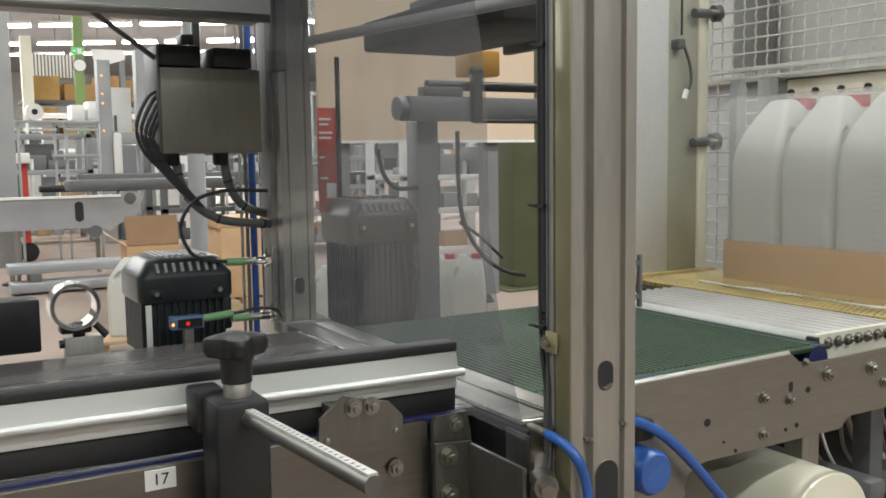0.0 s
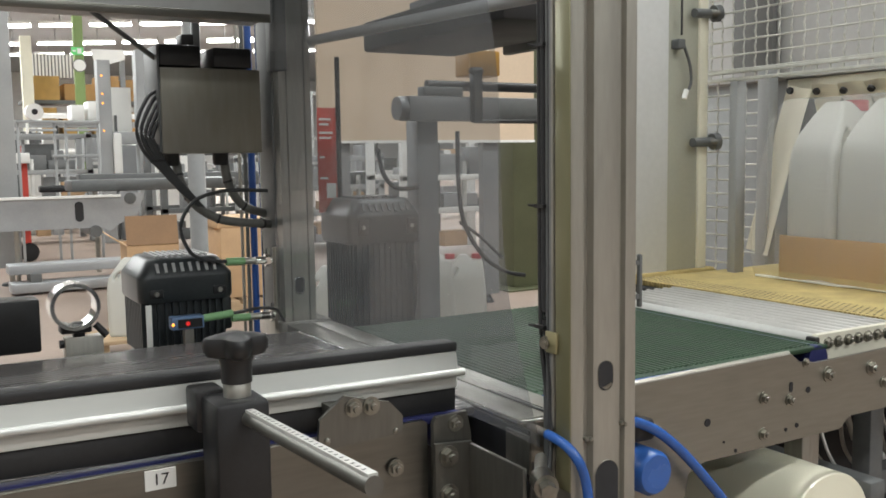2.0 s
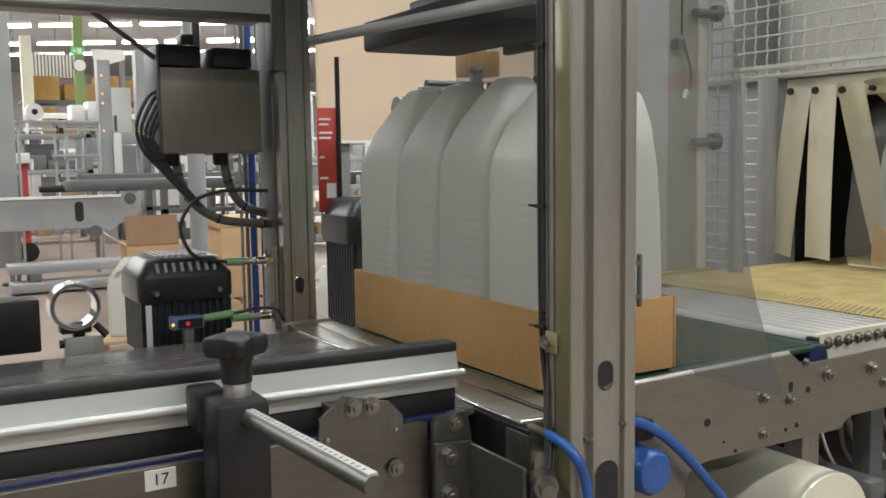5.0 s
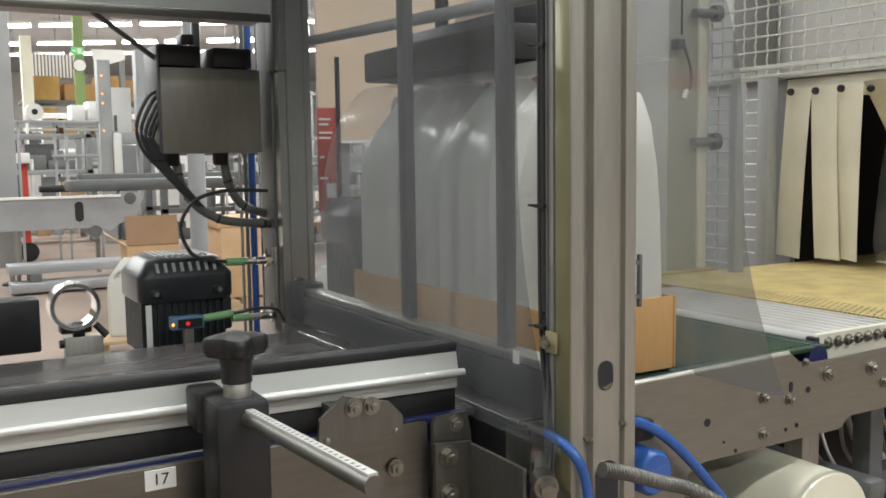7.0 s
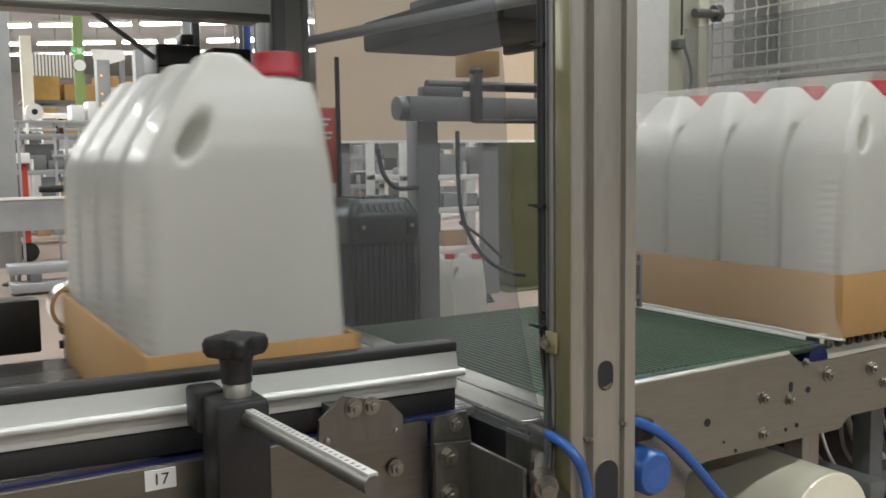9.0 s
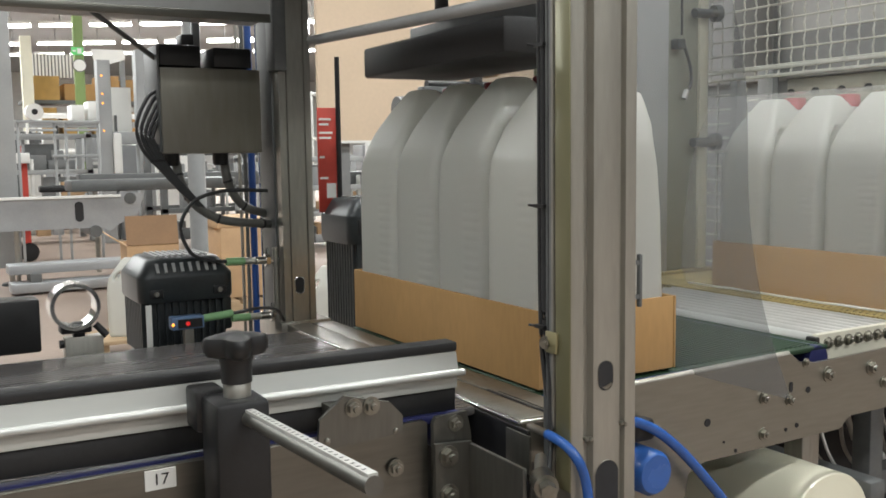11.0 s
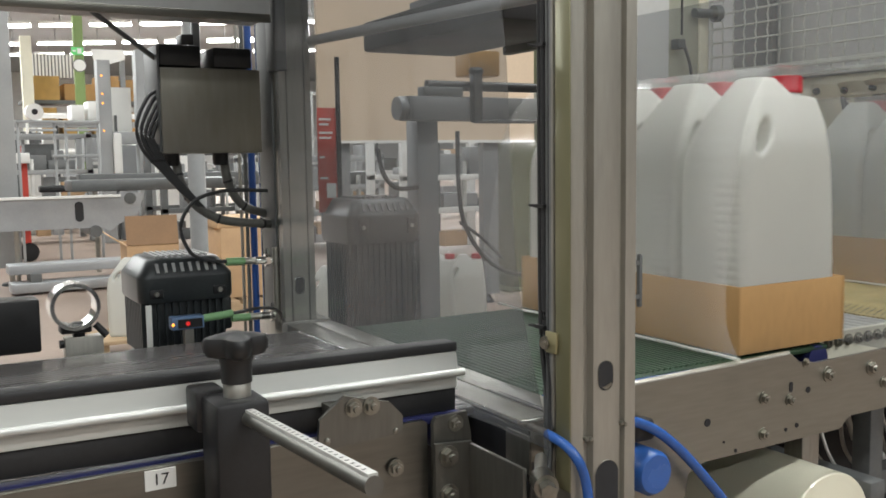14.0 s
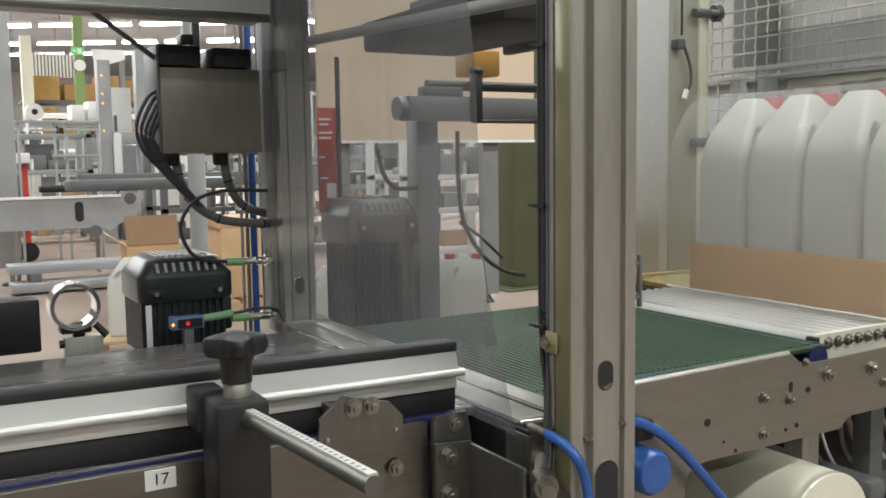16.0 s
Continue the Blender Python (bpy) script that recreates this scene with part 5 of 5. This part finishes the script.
def far_machine(x, y, w, d, h, mat, label, seed):
    """A distant machine: frame posts, rails, a cabinet and small units on it."""
    g = random.Random(seed)
    m = thing("far_machine", label, "machine", x, y)
    for px in (0, w - 0.08):
        for py in (0, d):
            part("post", box(bmesh.new(), px, px + 0.08, py, py + 0.08, 0, h, 0.005), mat, m)
    for z in (h * 0.35, h * 0.62, h - 0.08):
        part("rail", box(bmesh.new(), 0, w, 0.0, 0.06, z, z + 0.06, 0.005), mat, m)
        part("rail", box(bmesh.new(), 0, w, d, d + 0.06, z, z + 0.06, 0.005), mat, m)
    for k in range(16):
        bx, bz = g.uniform(0.05, w - 0.4), g.choice((h * 0.05, h * 0.38, h * 0.65))
        bw, bh = g.uniform(0.12, 0.45), g.uniform(0.10, h * 0.25)
        part("unit", box(bmesh.new(), bx, bx + bw, 0.09 + k * 0.005, 0.19 + k * 0.007 + g.uniform(0.0, 0.3), bz + k * 0.002, bz + bh, 0.01), g.choice(("grey_dark", "grey_mid", "white", "grey_dark", "grey_mid", "alu_dull", "cardboard_pale")), m)
    for k in range(6):
        bx = g.uniform(0.05, w)
        part("spindle", rod(bmesh.new(), (bx, 0.05, h * 0.2), (bx, 0.05, h * g.uniform(0.5, 1.0)), g.uniform(0.012, 0.03), 8), g.choice(("alu", "grey_dark", "white")), m)
    return m


far_machine(0.7, 12.2, 1.45, 0.8, 1.45, "grey_paint", "grey framed packing machine with small units", 3)
far_machine(1.2, 14.5, 2.4, 1.0, 1.70, "grey_paint", "grey framed machine with dark units", 5)
far_machine(2.6, 10.4, 1.4, 0.8, 1.2, "grey_dark", "dark low machine with rails", 8)
far_machine(3.4, 9.2, 1.6, 0.8, 1.1, "grey_paint", "grey low machine with rails behind the gate", 13)
far_machine(4.4, 7.6, 1.4, 0.8, 1.3, "white", "white rack behind the columns", 17)
far_machine(-0.6, 10.5, 1.5, 0.8, 1.3, "grey_paint", "grey machine frame beside a leg", 23)
far_machine(2.2, 18.0, 3.0, 1.0, 2.0, "white", "white storage frame with many small units", 29)
far_machine(6.0, 13.0, 3.0, 1.0, 2.2, "white", "white machine frame deep in the hall", 31)
far_machine(5.2, 22.0, 4.0, 1.0, 2.6, "grey_paint", "grey machine frame deep in the hall", 37)
gf = thing("rail_frame", "light grey guard frame of thin rails", "guard frame")
for x0, x1, z in ((0.90, 1.68, 1.445), (1.02, 1.27, 1.362), (1.34, 1.66, 1.364), (1.22, 1.66, 1.106)):
    part("rail", box(bmesh.new(), x0, x1, 9.0, 9.03, z, z + 0.028, 0.004), "grey_paint", gf)
for x, z1 in ((0.905, 1.445), (1.24, 1.445), (1.345, 1.445), (1.65, 1.445)):
    part("upright", box(bmesh.new(), x, x + 0.025, 9.031, 9.055, 0, z1 + 0.02, 0.004), "grey_paint", gf)
fp = thing("portal_frame", "grey portal frame with amber lamps", "machine frame")
for x0, x1, z1 in ((2.15, 2.31, 2.35), (2.63, 2.82, 2.50)):
    part("post", box(bmesh.new(), x0, x1, 11.6, 11.8, 0, z1, 0.01), "grey_paint", fp)
part("cross_rail", box(bmesh.new(), 2.311, 2.629, 11.62, 11.78, 1.28, 1.44, 0.01), "grey_paint", fp)
for z in (2.15, 1.92, 1.80, 1.45):
    part("lamp", lathe(bmesh.new(), [(0, 0.012), (-0.01, 0.008)], (2.20, 11.6, z), "Y", 10), "amber_glow", fp, "small amber lamp")
simple("white_door_panel", "plain white panel behind a portal frame", "panel", "white", 2.31, 2.68, 12.2, 12.25, 0.0, 2.05)
simple("white_cloth", "white cloth hung over a rail", "cloth", "white", 2.30, 2.40, 11.52, 11.60, 0.85, 1.42, bevel=0.02)
simple("cream_post", "tall cream post deep in the hall", "post", "cream", 2.30, 2.52, 20.9, 21.1, 0.0, 3.75)
tr = thing("red_trolley", "red framed trolley with a white top", "trolley")
for x in (0.55, 1.02):
    part("leg", box(bmesh.new(), x, x + 0.06, 9.9, 9.96, 0.1, 1.05), "red_sign", tr)
part("top", box(bmesh.new(), 0.5, 1.10, 9.8, 10.4, 1.05, 1.16, 0.01), "white", tr)
part("shelf", box(bmesh.new(), 0.5, 1.10, 9.85, 10.35, 0.35, 0.42), "red_sign", tr)
part("castor", lathe(bmesh.new(), [(0, 0.10), (0.05, 0.10)], (1.05, 9.85, 0.10), "Y", 16), "black", tr)
rl = thing("white_roll", "white paper roll on a far machine", "roll")
part("roll", lathe(bmesh.new(), [(-0.1, 0.125), (0.2, 0.125)], (1.74, 14.6, 1.827), "Y", 24), "white", rl)
part("core", lathe(bmesh.new(), [(-0.11, 0.045), (0.21, 0.045)], (1.74, 14.6, 1.827), "Y", 16), "dark", rl)
for k in range(3):
    x = 2.28 + k * 0.25
    simple("white_case", "white equipment case on a far machine", "case", "white", x, x + 0.19, 14.6, 15.0, 1.705, 1.705 + (0.24, 0.30, 0.30)[k])

# slanted white cover, corrugated wall piece, second cream wall and a dark conveyor arm
cv = thing("slanted_cover", "large white slanted cover above a frame", "cover")
part("panel", plate(bmesh.new(), [(3.70, 3.05), (4.30, 3.25), (4.30, 3.45), (3.60, 3.45)], "y", 20.2, 20.25), "white", cv)
part("post", box(bmesh.new(), 4.2, 4.3, 20.25, 20.35, 0, 3.4), "grey_mid", cv)
cw = thing("corrugated_sheet", "grey corrugated sheet above the racks", "sheet")
for k in range(16):
    part("rib", box(bmesh.new(), 2.62 + k * 0.075, 2.66 + k * 0.075, 22.5, 22.53, 3.02, 3.55), "white", cw)
part("backing", box(bmesh.new(), 2.60, 3.85, 22.53, 22.56, 3.0, 3.56), "grey_mid", cw)
for x in (2.62, 3.78):
    part("leg", box(bmesh.new(), x, x + 0.06, 22.56, 22.62, 0, 3.5), "grey_dark", cw)
da = thing("conveyor_arm", "long dark conveyor arm on thin feet", "conveyor")
part("beam", box(bmesh.new(), 1.35, 3.2, 8.3, 8.5, 0.80, 0.94, 0.01), "grey_dark", da)
part("chain", box(bmesh.new(), 1.0, 1.5, 8.3, 8.45, 0.78, 0.84, 0.01), "black", da)
for x in (1.5, 3.0):
    part("foot", rod(bmesh.new(), (x, 8.4, 0), (x, 8.4, 0.8), 0.025, 10), "steel", da)
for k in range(10):
    g2 = random.Random(100 + k)
    x, y = g2.uniform(0.9, 3.4), g2.uniform(11.0, 17.0)
    h = g2.uniform(0.5, 1.3)
    m = thing("floor_unit", "small mixed machine unit on the hall floor", "machine", x, y)
    part("cabinet", box(bmesh.new(), 0, g2.uniform(0.2, 0.6), 0, 0.4, 0, h, 0.01), g2.choice(("grey_mid", "grey_dark", "white", "alu_dull")), m)
    part("top_box", box(bmesh.new(), 0.03, 0.18, 0.05, 0.3, h, h + g2.uniform(0.1, 0.3), 0.01), g2.choice(("red_sign", "grey_dark", "cardboard_pale", "grey_mid")), m)
    part("pipe", rod(bmesh.new(), (0.1, -0.03, 0), (0.1, -0.03, h + 0.4), 0.02, 8), g2.choice(("alu_dull", "white", "grey_dark")), m)


# ---- packs of jugs ----
def handle_cutter():
    """The finger hole of the handle: an oblong slot with funnel-shaped mouths."""
    bm = bmesh.new()
    lean = radians(57)
    along, across = Vector((math.cos(lean), 0, math.sin(lean))), Vector((-math.sin(lean), 0, math.cos(lean)))
    rings = []
    for y, k in ((-0.08, 1.45), (-0.056, 1.15), (-0.042, 0.92), (0, 0.75), (0.042, 0.92), (0.056, 1.15), (0.08, 1.45)):
        rings.append([bm.verts.new(Vector((0.057, y, 0.330)) + along * 0.030 * (0.4 + 0.6 * k) * math.cos(2 * math.pi * i / 24) + across * 0.0108 * k * math.sin(2 * math.pi * i / 24)) for i in range(24)])
    loft(bm, rings)
    bmesh.ops.recalc_face_normals(bm, faces=bm.faces[:])
    me = bpy.data.meshes.new("slot_raw")
    bm.to_mesh(me)
    bm.free()
    ob = bpy.data.objects.new("slot_raw", me)
    scene.collection.objects.link(ob)
    return ob


def jug_body():
    """A slender jerrican: body, faceted roof-shaped handle with a finger hole, neck; melted into one skin."""
    bm = bmesh.new()
    levels = [(0.000, 0.010, 0.220, 0.060), (0.008, 0.002, 0.227, 0.067), (0.10, 0.0, 0.227, 0.068), (0.22, 0.0, 0.222, 0.068), (0.275, 0.002, 0.217, 0.068), (0.300, 0.006, 0.214, 0.067), (0.318, 0.013, 0.212, 0.0645), (0.345, 0.029, 0.209, 0.0570), (0.372, 0.047, 0.206, 0.0475), (0.390, 0.060, 0.203, 0.0410), (0.394, 0.063, 0.148, 0.0385), (0.416, 0.080, 0.126, 0.0290), (0.421, 0.085, 0.120, 0.0255)]
    loft(bm, [rounded_ring(bm, x0, x1, hy, z, min(0.020, hy * 0.5, (x1 - x0) * 0.4) if z < 0.33 else 0.010) for z, x0, x1, hy in levels])
    lathe(bm, [(0.385, 0.022), (0.408, 0.022)], (0.173, 0, 0))
    bmesh.ops.recalc_face_normals(bm, faces=bm.faces[:])
    me = bpy.data.meshes.new("jug_raw")
    bm.to_mesh(me)
    bm.free()
    ob = bpy.data.objects.new("jug_raw", me)
    scene.collection.objects.link(ob)
    slot = handle_cutter()
    cut = ob.modifiers.new("slot", "BOOLEAN")
    cut.operation, cut.object, cut.solver = "DIFFERENCE", slot, "EXACT"
    cut.use_self = True
    rm = ob.modifiers.new("skin", "REMESH")
    rm.mode, rm.voxel_size = "VOXEL", 0.0045
    sm = ob.modifiers.new("soft", "SMOOTH")
    sm.factor, sm.iterations = 0.5, 2
    out = bpy.data.meshes.new_from_object(ob.evaluated_get(bpy.context.evaluated_depsgraph_get()))
    bpy.data.objects.remove(ob)
    bpy.data.objects.remove(slot)
    # moulded measuring ribs on the narrow rear face
    for v in out.vertices:
        if v.co.x < 0.006 and 0.05 < v.co.z < 0.26 and v.co.y < -0.02:
            v.co.x -= 0.0012 * max(0, math.sin(v.co.z * 2 * math.pi / 0.014))
    out.name = "jug_body"
    out.materials.clear()
    out.materials.append(M["jug"])
    out.polygons.foreach_set("use_smooth", [True] * len(out.polygons))
    return out


JUG_BODY = jug_body()


def cap_mesh():
    bm = bmesh.new()
    n, rings = 48, []
    for h, r, g in ((0.0, 0.0265, 0), (0.005, 0.027, 0), (0.006, 0.0268, 1), (0.024, 0.0265, 1), (0.027, 0.025, 0), (0.028, 0.018, 0)):
        rings.append([bm.verts.new(((r - 0.0008 * g * (k % 2)) * math.cos(2 * math.pi * k / n), (r - 0.0008 * g * (k % 2)) * math.sin(2 * math.pi * k / n), h)) for k in range(n)])
    loft(bm, rings)
    return mesh_of("cap", bm, "red")


CAP = cap_mesh()
TRAY_L, TRAY_W, TRAY_H = 0.570, 0.244, 0.105


def tray_pack(label):
    """A cardboard tray; returns it. Its origin is the rear near corner on the belt."""
    t = thing("cardboard_tray", label, "tray", group="trays on the conveyors")
    w = 0.004
    part("floor", box(bmesh.new(), w, TRAY_W - w, w, TRAY_L - w, 0.0005, 0.005), "cardboard", t)
    part("side_wall", box(bmesh.new(), 0, w, 0, TRAY_L, 0, TRAY_H, 0.001), "cardboard", t)
    part("side_wall", box(bmesh.new(), TRAY_W - w, TRAY_W, 0, TRAY_L, 0, TRAY_H, 0.001), "cardboard", t)
    part("end_wall", box(bmesh.new(), w, TRAY_W - w, 0.001, w, 0, TRAY_H, 0.001), "cardboard", t)
    part("end_wall", box(bmesh.new(), w, TRAY_W - w, TRAY_L - w, TRAY_L - 0.001, 0, TRAY_H, 0.001), "cardboard", t)
    return t


def jug(label):
    j = thing("jug", label, "jerrican", group="jugs standing in trays")
    part("body", JUG_BODY, None, j, "milky white polyethylene body with a roof-shaped handle")
    c = part("cap", CAP, None, j, "red ribbed screw cap")
    c.location = (0.173, 0, 0.398)
    return j


FIRST_TRAY = tray_pack("brown cardboard tray holding four white jugs")
FIRST_JUG = jug("milky white jug with faceted handle and red cap in a tray")
PACKS = []
for k in range(3):
    tr = FIRST_TRAY if k == 0 else copy_thing(FIRST_TRAY, pose(0, 0, B))
    jugs = []
    for i in range(4):
        jugs.append(FIRST_JUG if k == 0 and i == 0 else copy_thing(FIRST_JUG, pose(0, 0, B)))
    PACKS.append((tr, jugs))

# rear edge of each pack along the line, second by second
PACK_X = [
    [(0, 1.535), (4, 1.958), (6, 2.17), (16, 2.30)],
    [(0, -1.262), (2.8, -0.172), (3.5, 0.104), (4.0, 0.330), (4.4, 0.505), (4.7, 0.580), (5.0, 0.584), (7.45, 0.584), (7.6, 0.600), (7.8, 0.682), (8.0, 0.768), (8.5, 0.980), (9.0, 1.199), (9.25, 1.305), (9.6, 1.355), (11.3, 1.533), (12.5, 1.660), (16, 2.03)],
    [(0, -3.50), (8.3, -0.200), (8.5, -0.120), (9.0, 0.083), (9.4, 0.26), (9.9, 0.49), (10.2, 0.580), (10.5, 0.584), (13.05, 0.584), (13.2, 0.602), (13.4, 0.685), (13.6, 0.775), (14.0, 0.959), (14.5, 1.178), (14.75, 1.275), (15.1, 1.325), (16.0, 1.428)],
]

# jugs that wait on the floor stands
for x, y, z, turn in ((2.28, 3.40, 0.12, -52), (2.36, 3.28, 0.12, -30), (1.62, 3.40, 0.10, -30), (0.82, 4.24, 0.12, -20)):
    tagged(copy_thing(FIRST_JUG, pose(x, y, z, 0, 0, turn)), "milky white jug with a red cap on a low stand", group="jugs on stands")

FIRST_FRONT = wrap_panel(3.0, -0.05, False)
REARS = [wrap_panel(13.0 + k, -0.03, True) for k in range(3)]


# ---- everything that moves ----
def along(rows, t):
    for (t0, x0), (t1, x1) in zip(rows, rows[1:]):
        if t0 <= t <= t1:
            return x0 + (x1 - x0) * (t - t0) / (t1 - t0)
    return rows[-1][1]


def motions():
    for (tr, jugs), rows in zip(PACKS, PACK_X):
        walk(tr, [(t, pose(x, 0, B + 0.002)) for t, x in rows])
        for i, j in enumerate(jugs):
            walk(j, [(t, pose(x + 0.007, 0.0745 + i * 0.1405, B + 0.0075)) for t, x in rows])
    # the bar that seals the film: up, down for each pack, up again
    bar = [(0, 1.42), (5.5, 1.42), (5.75, 1.22), (6.0, 0.93), (6.2, 0.758), (7.3, 0.758), (7.45, 0.86), (7.55, 0.99), (7.65, 1.15), (7.85, 1.42), (10.9, 1.42), (11.1, 1.30), (11.3, 1.085), (11.5, 0.946), (11.65, 0.845), (11.8, 0.765), (11.95, 0.758), (12.8, 0.758), (12.92, 0.83), (13.05, 0.985), (13.2, 1.15), (13.35, 1.35), (13.5, 1.42), (16, 1.42)]
    walk(SEAL, [(t, pose(0, 0, z)) for t, z in bar])
    press = [(0, 1.246), (5.2, 1.246), (5.6, 1.192), (7.4, 1.192), (7.7, 1.246), (10.7, 1.246), (11.1, 1.192), (12.95, 1.192), (13.25, 1.246), (16, 1.246)]
    walk(PRESS, [(t, pose(0, 0, z)) for t, z in press])
    walk(FLEX, [(t, pose(0, 0, z)) for t, z in ((0, 0.708), (5.6, 0.708), (6.2, 0.752), (7.2, 0.752), (7.45, 0.708), (11.6, 0.708), (11.9, 0.752), (12.8, 0.752), (13.1, 0.708), (16, 0.708))])
    # film: a curtain hangs in the gate, the pack takes it along, and the bar brings the next one down
    gx, low = 0.458, B - 0.006
    down = [(t, z - 0.758 + low + (0.12 if z > 1.3 else 0.0)) for t, z in bar]
    push = lambda rows, t0: [(t, x + TRAY_W + 0.012) for t, x in rows if x + TRAY_W + 0.012 > gx + 0.02 and t > t0]
    a, b = push(PACK_X[1], 2), push(PACK_X[2], 8)
    sway1 = [(0, 0.0), (0.5, -0.006), (1.0, -0.014), (1.5, -0.022), (2.0, -0.026), (2.7, -0.030), (3.5, -0.032)]
    walk(CURTAINS[0], [(t, pose(gx, y, low)) for t, y in sway1] + [(t, pose(x, -0.032, low)) for t, x in a])
    sway2 = [(8.0, -0.06), (8.5, -0.046), (9.0, -0.040)]
    walk(CURTAINS[1], [(t, pose(gx, -0.06, z)) for t, z in down if t < 7] + [(t, pose(gx, y, low)) for t, y in sway2] + [(t, pose(x, -0.04, low)) for t, x in b])
    sway3 = [(13.4, -0.06), (14.0, -0.044), (14.5, -0.034), (15.0, -0.012), (15.5, 0.012), (16, 0.022)]
    walk(CURTAINS[2], [(0, pose(gx, -0.06, down[0][1]))] + [(t, pose(gx, -0.06, z)) for t, z in down if 8 < t < 12.5] + [(t, pose(gx, y, low)) for t, y in sway3])
    walk(FIRST_FRONT, [(t, pose(x, 0, B + 0.003)) for t, x in PACK_X[0]])
    walk(REARS[0], [(t, pose(x, 0, B + 0.003)) for t, x in PACK_X[0]])
    for rear, rows, t0, t1 in ((REARS[1], PACK_X[1], -1, 7), (REARS[2], PACK_X[2], 8, 12.5)):
        fall = [(t, z + 0.009) for t, z in down if t0 < t < t1]
        walk(rear, ([] if t0 < 0 else [(0, pose(0.584, 0, fall[0][1]))]) + [(t, pose(0.584, 0, z)) for t, z in fall] + [(t, pose(x, 0, B + 0.003)) for t, x in rows if t > t1])
    # curtain strips: swung in by the packs, leaning aside at the edge
    for k, s in enumerate(STRIPS):
        home = (2.03, 0.765 - 0.079 * k, 1.236)
        if k == 0:
            rows = [(0, 0, 0), (1.2, 2, 0), (1.8, 10, 8), (2.2, 13, 6), (3.0, 11, 2), (4.0, 9, 0), (6.3, 8, 0), (7.0, 5, 0), (7.5, 7, 0), (8.0, 7, 0), (9.0, 2, 0), (11.3, 2, 0), (12.0, 8, 8), (12.3, 24, 25), (12.6, 22, 22), (13.0, 16, 14), (13.5, 22, 12), (14, 16, 4), (16, 8, 0)]
        elif k == 1:
            rows = [(0, 0, 0), (1.5, 4, -10), (2.0, 8, -30), (3.0, 8, -28), (3.6, 5, -8), (4.2, 4, -3), (6.3, 4, 0), (7.0, 1, -3), (7.5, 8, -2), (8.0, 8, 0), (9.0, 2, 0), (11.6, 2, -5), (12.2, 10, -20), (12.6, 26, 12), (13.0, 18, 4), (13.5, 8, -25), (16, 6, -28)]
        elif k == 2:
            rows = [(0, 0, 0), (1.8, 0, -25), (2.2, 0, -45), (4.0, 0, -40), (5.2, 2, -20), (6.3, 0, -32), (6.6, 0, -26), (7.0, 5, -4), (7.5, -1, -3), (8.0, 2, -15), (9.0, 0, 0), (11.8, 0, -20), (12.4, 0, -45), (16, 0, -45)]
        else:
            rows = [(0, 0, 0), (1.8, 0, -30), (2.3, 0, -62), (6.0, 0, -62), (6.8, 0, -50), (7.4, 0, -12), (8.0, 0, -2), (9.0, 0, 0), (11.6, 0, -10), (12.2, 0, -40), (12.8, 0, -62), (16, 0, -62)]
        walk(s, [(t, pose(*home, lean, swing, 0)) for t, lean, swing in rows])


motions()
